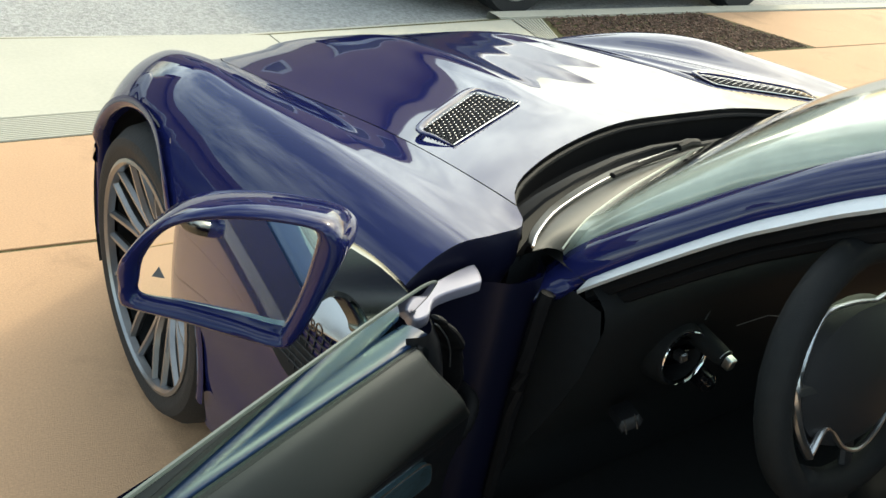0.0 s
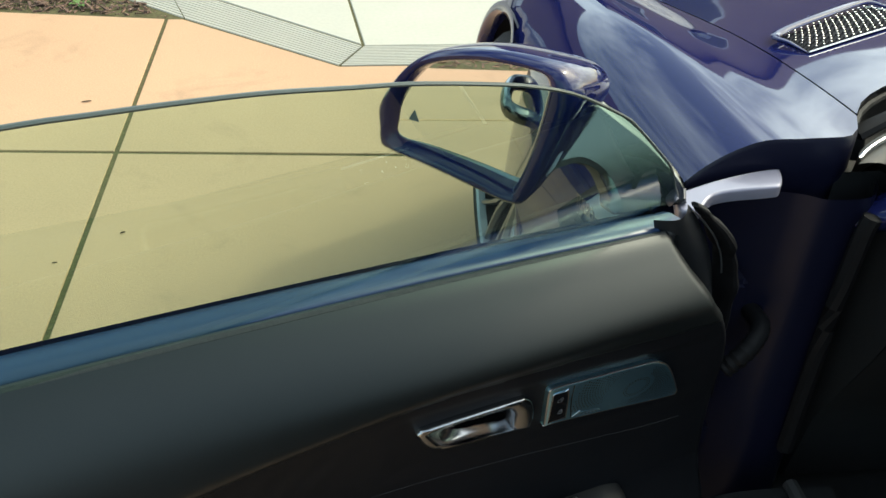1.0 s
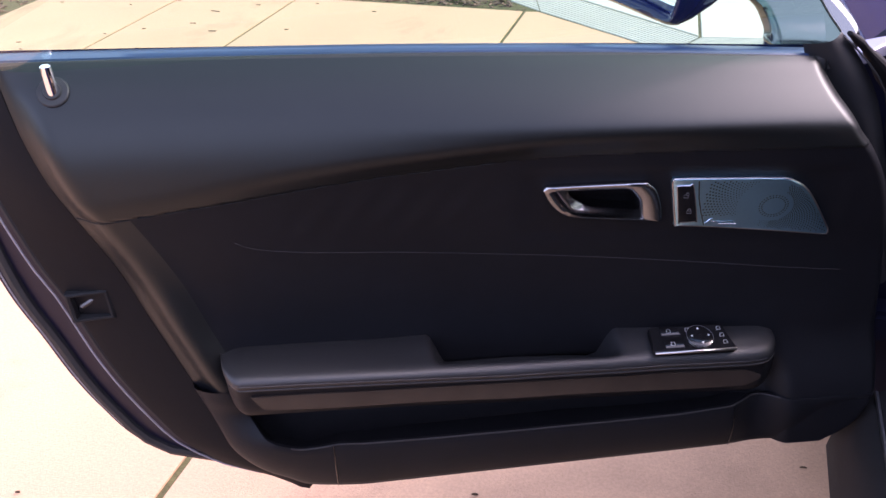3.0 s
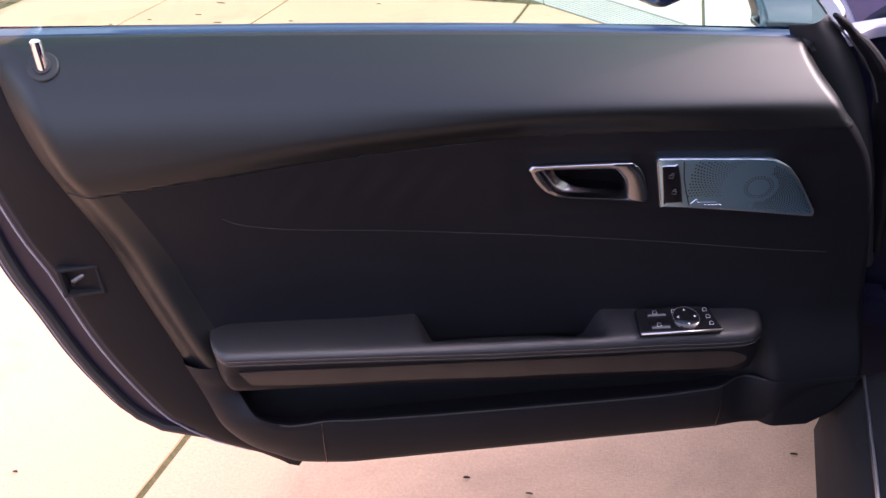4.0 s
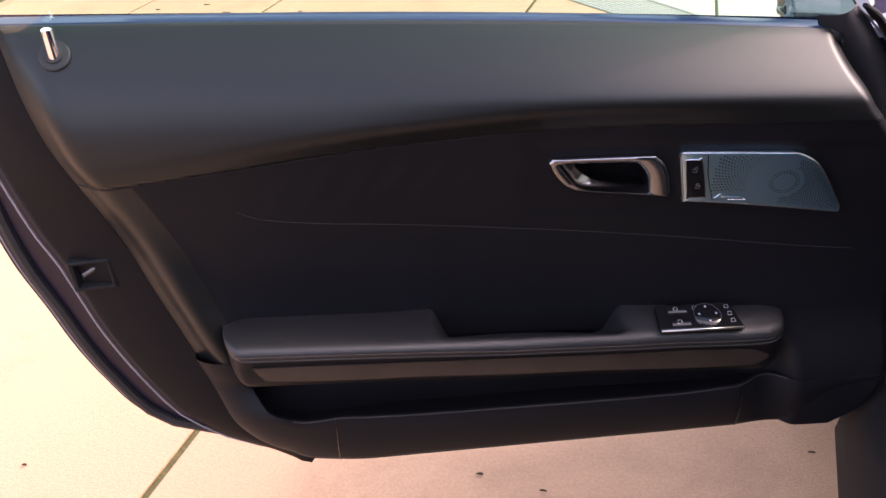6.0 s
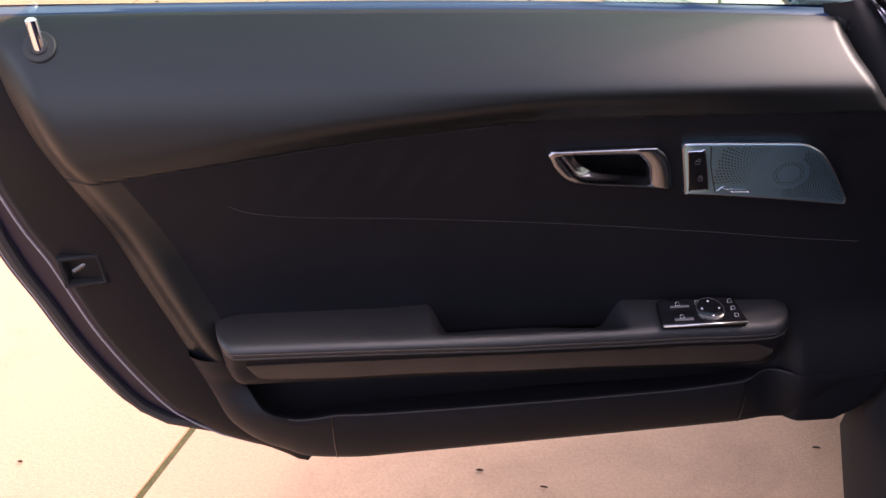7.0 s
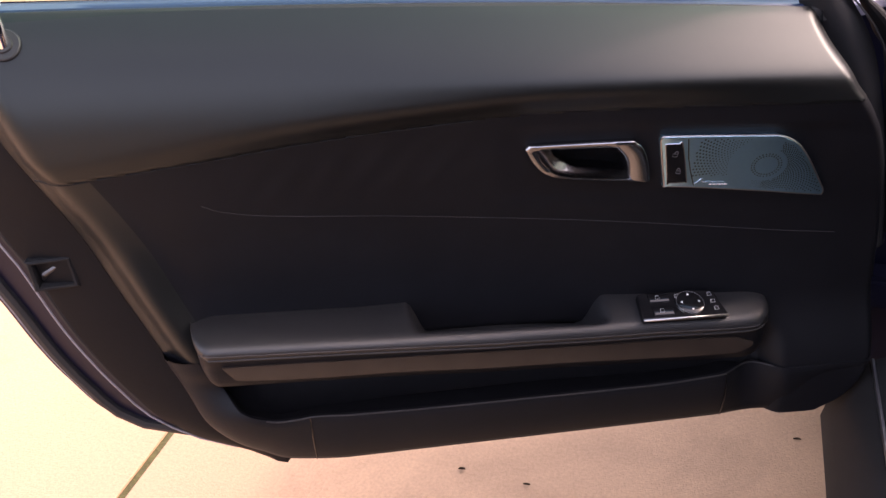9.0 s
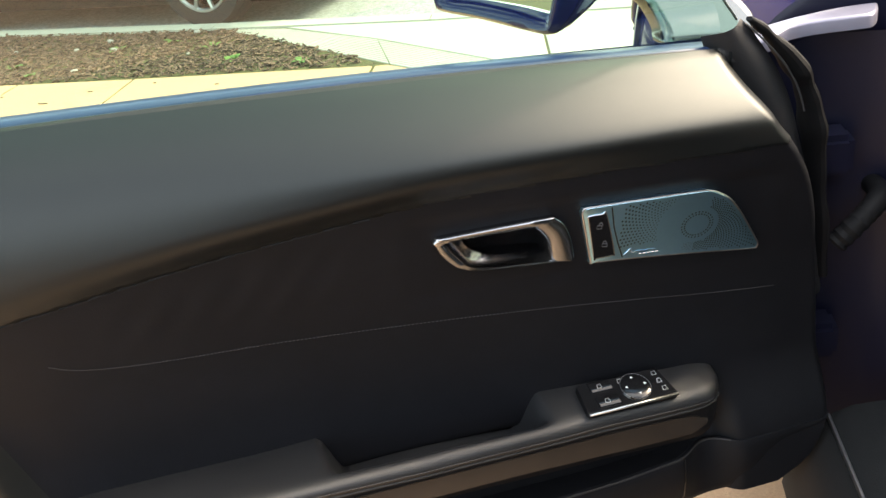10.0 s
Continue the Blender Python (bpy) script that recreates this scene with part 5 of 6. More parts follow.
rows = []
for k in range(201):
    u = U0 + (U1 - U0) * (0.5 - 0.5 * math.cos(math.pi * k / 200))
    g = smooth(0.236, 0.272, u) * smooth(0.486, 0.462, u)
    low = 0.006 + 0.018 * smooth(0.36, 0.56, u)
    rows.append([ds(u, arm_n(u, q), arm_z(u, h) - g * drop - low * (1 - q)) for q, h, drop in ARM])
part("armrest", sheet(rows), ARMLEATHER, door, "padded black armrest with a pull cup and stitched edge", angle=60)
bm = bmesh.new()
for k in range(170):
    u = 0.052 + 0.670 * k / 170
    p0, p1 = (ds(v, arm_n(v, 1.0) + 0.0003, arm_z(v, -0.0005)) for v in (u, u + 0.0028))
    tube([p0, p1], 0.0006, 4, bm)
part("stitching", bm, STITCH, door, "grey seam stitching")
part("welt", tube([ds(u, arm_n(u, 0.975), arm_z(u, -0.0075)) for u in [U0 + 0.010 + 0.690 * k / 60 for k in range(61)]], 0.0016, 6), RUBBER, door)
# lower face of the armrest with its trim strip
rows = []
for k in range(81):
    u = U0 + (U1 - U0) * (0.5 - 0.5 * math.cos(math.pi * k / 80))
    r = []
    for q, h in ((0.945, -0.008), (0.90, -0.012), (0.885, -0.030), (0.86, -0.046), (0.78, -0.058), (0.60, -0.064), (0.10, -0.066)):
        r.append(ds(u, arm_n(u, q), arm_z(u, h)))
    rows.append(r)
part("armrest_base", sheet(rows), SUEDE, door, angle=60)
o = [(0.7066, 0.4644), (0.6424, 0.4590), (0.5212, 0.4480), (0.3959, 0.4385), (0.2487, 0.4300), (0.10, 0.4280), (0.062, 0.4265), (0.0549, 0.4122), (0.0786, 0.4000), (0.1769, 0.3990), (0.2854, 0.4050), (0.3948, 0.4111), (0.5078, 0.4222), (0.6014, 0.4297), (0.6759, 0.4387), (0.6998, 0.4433)]
bm = bmesh.new()
steps = [0.056 + 0.648 * k / 60 for k in range(61)]
up_, dn_ = sorted(o[:7]), sorted(o[8:])
srow = []
for u in steps:
    t0 = min(1.0, (u - 0.056) / 0.02)
    a, b = lerp1(up_, max(u, 0.062)), lerp1(dn_, max(u, 0.0786))
    m_ = (a + b) / 2
    a, b = m_ + (a - m_) * (0.3 + 0.7 * t0), m_ + (b - m_) * (0.3 + 0.7 * t0)
    e = max(0.0, (u - 0.694) / 0.010)
    a, b = a, b + (a - b) * 0.8 * e
    srow.append([ds(u, arm_n(u, q) + d, z) for q, d, z in ((0.875, 0.0, a), (0.895, 0.0012, a - 0.0012), (0.89, 0.0022, (a + b) / 2), (0.87, 0.0030, b + 0.0012), (0.85, 0.0, b))])
sheet(srow, bm=bm)
part("trim_strip", bm, WOOD, door, "dark grey-brown wood trim strip")

# pull handle: satin ring, slanting inner wall and a dark bowl behind it


def hn(u, zz):
    return lerp1(INSERT, u) + lerp1(LEAN, zz) - 0.002


def ring_strip(levels):
    bm = bmesh.new()
    rings = [[bm.verts.new(ds(p[0], hn(*p) + d, p[1])) for p in o] for o, d in levels]
    for a, b in zip(rings, rings[1:]):
        for i in range(len(a)):
            bm.faces.new((a[i], a[(i + 1) % len(a)], b[(i + 1) % len(b)], b[i]))
    return bm, rings


def between(a, b, k):
    return [(p.x + (q.x - p.x) * k, p.y + (q.y - p.y) * k) for p, q in zip(a, b)]


bm, _r = ring_strip([(between(HO, HI, 0.0), -0.004), (between(HO, HI, 0.0), 0.004), (between(HO, HI, 0.08), 0.0068), (between(HO, HI, 0.25), 0.0082), (between(HO, HI, 0.80), 0.0078), (between(HO, HI, 0.95), 0.0060), (between(HO, HI, 1.0), 0.0035), (between(HI, HOLE, 0.5), -0.002), (between(HI, HOLE, 1.0), -0.008)])
part("pull_handle", bm, HANDLE, door, "satin silver inner door handle", angle=50)
bm, _r = ring_strip([(between(HOLE, HI, 0.0), -0.0075), (between(HOLE, HI, 0.25), -0.016), (between(HOLE, HI, 0.0), -0.030)])
bm.faces.new(_r[-1])
part("handle_recess", bm, GLOSSBLACK, door, "dark bowl behind the handle")

# loudspeaker grille with lock switch


def gr(a, b, d):
    return ds(a, hn(a, b) + d, b)


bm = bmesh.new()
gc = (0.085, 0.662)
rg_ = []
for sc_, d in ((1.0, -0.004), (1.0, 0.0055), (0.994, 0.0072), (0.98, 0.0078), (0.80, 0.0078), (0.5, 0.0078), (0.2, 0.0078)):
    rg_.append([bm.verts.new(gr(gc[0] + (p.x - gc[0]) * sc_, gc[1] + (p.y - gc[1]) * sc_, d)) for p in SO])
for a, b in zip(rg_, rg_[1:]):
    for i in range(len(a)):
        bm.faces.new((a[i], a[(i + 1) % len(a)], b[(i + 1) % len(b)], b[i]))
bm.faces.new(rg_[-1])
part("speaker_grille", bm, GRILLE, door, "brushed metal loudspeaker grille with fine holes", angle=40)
bm = bmesh.new()
OUT = [(p.x, p.y) for p in SO]
INN = [(0.085 + (a - 0.085) * 0.955, 0.660 + (b - 0.660) * 0.89) for a, b in OUT]
DC = (0.0622, 0.6619)


def hole(u, zz, r):
    c = gr(u, zz, 0.0081)
    bm.faces.new([bm.verts.new(c + DU * r * math.cos(b) + (Vector((0, 0, 1)) + DN * 0.24) * r * math.sin(b)) for b in (0, 1.05, 2.09, 3.14, 4.19, 5.24)])


for k in range(108):
    a = k * math.tau / 108
    for q in range(26):
        ra = 0.0245 + 0.0038 * (q + 0.5 * (k % 2))
        u, zz = DC[0] + ra * math.cos(a), DC[1] + ra * 0.96 * math.sin(a)
        if not inside((u, zz), INN) or u > 0.1455 or (zz < 0.6475 and 0.075 < u):
            continue
        if ra < 0.045 and u > 0.05 and zz > 0.64:
            continue
        side = smooth(0.030, 0.085, ra) if u > DC[0] else 0.55
        hole(u, zz, 0.0004 + 0.0007 * side)
for k in range(28):
    a = k * math.tau / 28
    for rr in (0.0140, 0.0170):
        hole(DC[0] + rr * math.cos(a), DC[1] + rr * 0.95 * math.sin(a), 0.00085)
part("perforation", bm, CABIN, door)["kind"] = "stuff"
part("grille_rim", tube([gr(p.x, p.y, 0.0065) for p in SO] + [gr(SO[0].x, SO[0].y, 0.0065)], 0.0012, 6), SATIN, door)
part("grille_seam", tube([gr(a, b, 0.0078) for a, b in ((0.1575, 0.700), (0.1534, 0.6743), (0.1478, 0.6538), (0.1412, 0.634))], 0.0007, 5), CABIN, door)
bm = tube([gr(a, b, 0.0083) for a, b in ((0.1405, 0.6365), (0.1370, 0.6400), (0.1345, 0.6432), (0.1325, 0.6440), (0.1332, 0.6400), (0.1300, 0.6385), (0.1240, 0.6393), (0.1180, 0.6382), (0.1120, 0.6392), (0.1060, 0.6380))], 0.0004, 5)
for k in range(5):
    a = 0.1235 - 0.0045 * k
    tube([gr(a, 0.6352, 0.0083), gr(a - 0.0028, 0.6350, 0.0083)], 0.0005, 4, bm)
part("maker_plate", bm, HANDLE, door, "raised bright bars of small lettering")
LK = cr([(0.1831, 0.6930), (0.1808, 0.6946), (0.1677, 0.6950), (0.1624, 0.6934), (0.1503, 0.6422), (0.1528, 0.6379), (0.1702, 0.6368), (0.1732, 0.6389), (0.1831, 0.6930)], 40)[:-1]
LK = [Vector((0.1665 + (p.x - 0.1665) * 0.95, 0.666 + (p.y - 0.666) * 0.96, 0)) for p in LK]
part("lock_switch", solid([(p.x, p.y) for p in LK], 0.004, 0.0088, gr, 0.0012), GLOSSBLACK, door, "black rocker lock switch")
part("switch_bezel", tube([gr(p.x, p.y, 0.0082) for p in LK] + [gr(LK[0].x, LK[0].y, 0.0082)], 0.0006, 5), SATIN, door)
bm = bmesh.new()
for uc, zc, lean in ((0.1700, 0.679, 0.0016), (0.1628, 0.655, 0.0)):
    body = [(-0.0026, -0.0030), (0.0026, -0.0022), (0.0024, 0.0016), (-0.0028, 0.0008), (-0.0026, -0.0030)]
    bow = [(0.0018 * math.cos(a) - lean, 0.0016 + 0.0032 * math.sin(a)) for a in [math.pi * k / 6 for k in range(7)]]
    for o in (body, bow):
        tube([gr(uc + a, zc + b, 0.0090) for a, b in o], 0.0003, 4, bm)
part("lock_print", bm, GREYPRINT, door)

# window and mirror switch plate on the armrest
A0 = dp(0.2005, arm_n(0.2005, 0.90) + 0.001, 0.4765)
ex = (dp(0.0945, arm_n(0.0945, 0.90) + 0.001, 0.4690) - A0).normalized()
ey = (dp(0.2005, arm_n(0.2005, 0.90) - 0.034, 0.4765 + 0.0120) - A0).normalized()
ez = ex.cross(ey)
if ez.z < 0:
    ez = -ez


def sp(a, b, d):
    return A0 + ex * a + ey * b + ez * d


plate = [(0.0, 0.0), (0.106, 0.0), (0.107, 0.003), (0.100, 0.038), (0.097, 0.040), (0.005, 0.040), (0.002, 0.038), (-0.002, 0.003)]
part("window_switch", solid(plate, -0.006, 0.004, sp, 0.002), GLOSSBLACK, door, "gloss black window and mirror switch plate")
part("switch_edge", tube([sp(-0.001, -0.001, 0.004), sp(0.106, -0.001, 0.004)], 0.0017, 8), SATIN, door)
bm = bmesh.new()
for a, b in ((0.014, 0.004), (0.014, 0.024)):
    solid([(a, b), (a + 0.026, b), (a + 0.026, b + 0.015), (a, b + 0.015)], 0.003, 0.0058, sp, 0.002, bm)
part("window_button", bm, GLOSSBLACK, door)
def sq(a, b):
    return sp(0.064 + a, 0.020 + b, 0.0035)
part("mirror_pad", lathe([(0, 0.004), (0.012, 0.0045), (0.0165, 0.003), (0.0185, 0.0)], 28, Matrix.Translation(sq(0, 0)) @ Matrix((ex, ey, ez)).transposed().to_4x4()), GLOSSBLACK, door)
bm = bmesh.new()
for k in range(30):
    a, b = k * math.tau / 30, (k + 0.75) * math.tau / 30
    tube([sq(0.0172 * math.cos(a), 0.0172 * math.sin(a)) + ez * 0.003, sq(0.0172 * math.cos(b), 0.0172 * math.sin(b)) + ez * 0.003], 0.0003, 4, bm)
part("dial_ring", bm, GREYPRINT, door)
bm = bmesh.new()
for k in range(4):
    a = k * math.pi / 2
    c = (0.011 * math.cos(a), 0.011 * math.sin(a))
    f = [sq(c[0] + 0.002 * math.cos(a + q), c[1] + 0.002 * math.sin(a + q)) + ez * 0.0045 for q in (0, 2.1, 4.2)]
    bm.faces.new([bm.verts.new(p) for p in f])
for a, b in ((0.022, 0.008), (0.022, 0.028), (0.092, 0.008), (0.091, 0.019), (0.090, 0.030), (0.048, 0.030)):
    h = 0.0066 if a < 0.04 else 0.0045
    q = [(0, 0), (0.0055, 0), (0.0055, 0.005), (0.0015, 0.005), (0, 0)]
    tube([sp(a + x, b + y, h) for x, y in q], 0.00022, 4, bm)
part("symbol_print", bm, WHITE, door, "small white switch symbols")

# lock pin at the back of the sill
pm = Matrix.Translation(ds(0.8380, 0.0235, 0.8325)) @ Matrix((DU, DN, (0, 0, 1))).transposed().to_4x4()
cm = pm @ Matrix.Rotation(radians(-48), 4, "X")
part("pin_collar", lathe([(0.0, 0.0030), (0.0085, 0.0030), (0.0095, 0.0012), (0.0150, 0.0012), (0.0162, 0.0002), (0.0165, -0.004)], 32, cm), PLASTIC, door)
part("lock_pin", lathe([(0.0, 0.0285), (0.0035, 0.0282), (0.0056, 0.0265), (0.0060, 0.020), (0.0058, 0.008), (0.0062, -0.010)], 24, pm), CHROME, door, "chrome door lock pin")

# belt line: edge with reflection painted in blue, rubber wiper seal, glass
belt = []
for k in range(41):
    u = -0.03 + 0.975 * k / 40
    belt.append((u, 0.858 + 0.004 * math.sin(math.pi * k / 40)))
part("window_seal", sheet([[ds(u, n, zz + d) for n, d in ((0.001, -0.020), (0.0, -0.006), (-0.003, -0.003), (-0.007, -0.004), (-0.009, -0.02))] for u, zz in belt]), RUBBER, door)
part("belt_edge", sheet([[ds(u, n, zz + d) for n, d in ((-0.008, -0.02), (-0.009, -0.006), (-0.011, -0.003), (-0.022, -0.002), (-0.036, -0.003), (-0.046, -0.008), (-0.052, -0.03))] for u, zz in belt]), BELTSHEEN, door, "belt edge with its sky reflection painted in blue", angle=50)
GT = [(-0.046, 0.835), (-0.030, 0.852), (-0.011, 0.871), (0.036, 0.921), (0.103, 0.978), (0.162, 1.026), (0.192, 1.048), (0.265, 1.092), (0.319, 1.116), (0.369, 1.132), (0.42, 1.146), (0.465, 1.155), (0.51, 1.164), (0.555, 1.170), (0.595, 1.174), (0.63, 1.177), (0.72, 1.180), (0.82, 1.174), (0.89, 1.155), (0.925, 1.12), (0.94, 1.04), (0.945, 0.95)]


def gp(u, z, d=0.0):
    return dp(u, -0.020 + 0.612 * (z - 0.87) + d, z)


top = cr([(u, z, 0) for u, z in GT], 80)
rows = []
for j in range(13):
    f = j / 12
    rows.append([gp(p.x, (0.815 + 0.095 * p.x) * (1 - f) + max(p.y, 0.818 + 0.095 * p.x) * f) for p in top])
bm = sheet(rows)
g = part("window_glass", bm, GLASS, door, "frameless green-tinted door glass", angle=80)
GEDGE = mat("glass_edge", (0.06, 0.075, 0.065), 0.35, 0, vary=0.1)
LIPGLINT = mat("lip_edge_glint", (0.24, 0.24, 0.27), 0.35, 0, vary=0.1)
part("glass_rim", tube([gp(p.x, p.y, -0.001) for p in top[2:]], 0.0014, 6, flat=1.0), GEDGE, door, "ground edge of the glass")
# mirror foot: a blade from the belt up to the housing
FT = cr([(-0.074, 0.812), (-0.020, 0.818), (0.030, 0.824), (0.031, 0.840), (0.039, 0.864), (0.060, 0.879), (0.085, 0.881), (0.106, 0.880), (0.117, 0.892), (0.108, 0.930), (0.080, 0.968), (0.045, 0.962), (-0.006, 0.920), (-0.046, 0.884), (-0.080, 0.838), (-0.074, 0.812)], 70)[:-1]
part("mirror_foot", solid([(p.x, p.y) for p in FT], -0.085, -0.058, lambda a, b, d: dp(a, d - 0.65 * (b - 0.83), b), 0.010), DARKGLOSS, door, "polished mirror foot reflecting the sky", angle=50)

# door mirror
MA, MB = Vector((-1.231, -0.819, 0)), Vector((-1.091, -0.949, 0))
mx = (MB - MA).normalized()
mn = Vector((mx.y, -mx.x, 0))
if mn.y > 0:
    mn = -mn


def mp_(a, b, d):
    return MA + mx * a + Vector((0, 0, b)) + mn * d


MG = cr([(0.0, 0.893), (0.004, 0.922), (0.028, 0.962), (0.064, 0.985), (0.125, 1.001), (0.178, 1.006), (0.189, 0.999), (0.189, 0.982), (0.180, 0.930), (0.164, 0.876), (0.155, 0.868), (0.110, 0.873), (0.050, 0.877), (0.010, 0.877), (0.0, 0.883), (0.0, 0.893)], 70)[:-1]
MH = cr([(-0.020, 0.890), (-0.019, 0.915), (0.012, 0.962), (0.050, 0.992), (0.115, 1.013), (0.185, 1.018), (0.210, 1.008), (0.220, 0.985), (0.212, 0.950), (0.196, 0.900), (0.178, 0.860), (0.163, 0.851), (0.140, 0.851), (0.06, 0.857), (-0.008, 0.860), (-0.019, 0.868), (-0.020, 0.890)], 70)[:-1]
part("mirror_glass", solid([(p.x, p.y) for p in MG], -0.006, -0.003, lambda a, b, d: mp_(a, b, d - 0.006 - 0.08 * a - 0.09 * (b - 0.94)), 0.0), MIRROR, door, "door mirror reflecting the driveway")
bm = bmesh.new()
cx = 0.12
lv = [(MG, -0.036, 0.0, 0.0), (MG, -0.002, 0.0, 0.0), (MG, 0.004, 0.14, 0.14), (MG, 0.009, 0.40, 0.40), (MG, 0.010, 0.65, 0.65), (MG, 0.006, 0.90, 0.90), (MH, 0.000, 0.0, 0.0), (MH, -0.02, -0.005, 0.03), (MH, -0.05, -0.01, 0.14), (MH, -0.08, 0.02, 0.28), (MH, -0.105, 0.12, 0.45), (MH, -0.122, 0.35, 0.65), (MH, -0.128, 0.7, 0.85)]
rings = []
for o, d, e, f in lv:
    rings.append([bm.verts.new(mp_(p.x + (cx - p.x) * e if o is MH else p.x + (q.x - p.x) * e, p.y + ((0.945 - p.y) * f if o is MH else (q.y - p.y) * f), d)) for p, q in zip(o, MH)])
for a, b in zip(rings, rings[1:]):
    for i in range(len(a)):
        bm.faces.new((a[i], a[(i + 1) % len(a)], b[(i + 1) % len(b)], b[i]))
bm.faces.new(rings[-1])
part("mirror_housing", bm, PAINT, door, "glossy blue mirror housing", angle=50)
part("warning_mark", solid([(0.014, 0.901), (0.028, 0.901), (0.021, 0.914)], -0.003, -0.0026, lambda a, b, d: mp_(a, b, d - 0.006 - 0.08 * a - 0.09 * (b - 0.94))), GREYPRINT, door)
# outer handle
part("outer_handle", tube(cr([ds(0.80, -0.055, 0.735), ds(0.785, -0.112, 0.742), ds(0.66, -0.118, 0.742), ds(0.635, -0.055, 0.735)], 20), 0.010, 12, flat=1.5), DARKGLOSS, door)

# lock edge: weather strip, painted edge highlights, latch
def rim_line(tab, n, du, z0=0.30, z1=0.85, k=30):
    return [ds(lerp1(tab, z0 + (z1 - z0) * i / k) + du, n, z0 + (z1 - z0) * i / k) for i in range(k + 1)]


part("weather_strip", tube(rim_line(STEP, -0.018, 0.004), 0.0045, 8), RUBBER, door)
# thin pale tubes stand for highlights along flange and skin
part("flange_glint", tube(rim_line(STEP, -0.012, 0.012, 0.27), 0.0013, 6), LIPGLINT, door)
part("skin_glint", tube(rim_line(SHELLBACK, -0.045, -0.004, 0.26), 0.0011, 6), LIPGLINT, door)
part("edge_seal", tube(rim_line(SHELLBACK, -0.040, -0.018, 0.26), 0.008, 8), RUBBER, door)
lm = Matrix.Translation(ds(0.874, 0.004, 0.557)) @ Matrix((DU, DN, (0, 0, 1))).transposed().to_4x4()
bm = bmesh.new()
FR = [(-0.024, -0.020), (0.026, -0.020), (0.026, 0.020), (-0.024, 0.020)]
rg_ = []
for e, n in ((0.0, -0.006), (0.0, 0.003), (0.10, 0.005), (0.22, 0.004), (0.28, -0.002), (0.30, -0.020)):
    rg_.append([bm.verts.new(lm @ Vector((a * (1 - e), n, b * (1 - e)))) for a, b in FR])
for a, b in zip(rg_, rg_[1:]):
    for i in range(4):
        bm.faces.new((a[i], a[(i + 1) % 4], b[(i + 1) % 4], b[i]))
bm.faces.new(rg_[-1])
part("latch", bm, CABIN, door, "recessed door latch with a metal claw")
bm = tube([lm @ Vector(q) for q in ((-0.014, -0.010, 0.010), (-0.002, -0.004, 0.006), (0.012, -0.004, -0.002), (0.016, -0.010, -0.012))], 0.0035, 8)
box_ = box((-0.014, -0.012, -0.012), (0.010, -0.006, -0.007), 0.001)
bmesh.ops.transform(box_, matrix=lm, verts=box_.verts)
part("latch_claw", bm, IRON, door)
part("latch_pawl", box_, IRON, door)
# seams and stitching on the panel
bm = bmesh.new()
st_ = cr([(0.6924, 0.6463), (0.6707, 0.6338), (0.6235, 0.6214), (0.5426, 0.6092), (0.4453, 0.5978), (0.3378, 0.5870), (0.2284, 0.5777), (0.1381, 0.5699), (0.0463, 0.5615), (-0.05, 0.553)], 460)
for a, b in zip(st_[::2], st_[1::2]):
    tube([ds(p.x, panel_n(p.x, p.y) + 0.0004, p.y) for p in (a, b)], 0.00045, 4, bm)
part("panel_stitching", bm, STITCH, door, "fine grey stitched line")
cs = [0.8525 - 0.0062 * k for k in range(75)]
part("panel_seam", tube([ds(u, panel_n(u, crease(u) - 0.003) + 0.0002, crease(u) - 0.001) for u in cs], 0.0012, 6), CABIN, door)

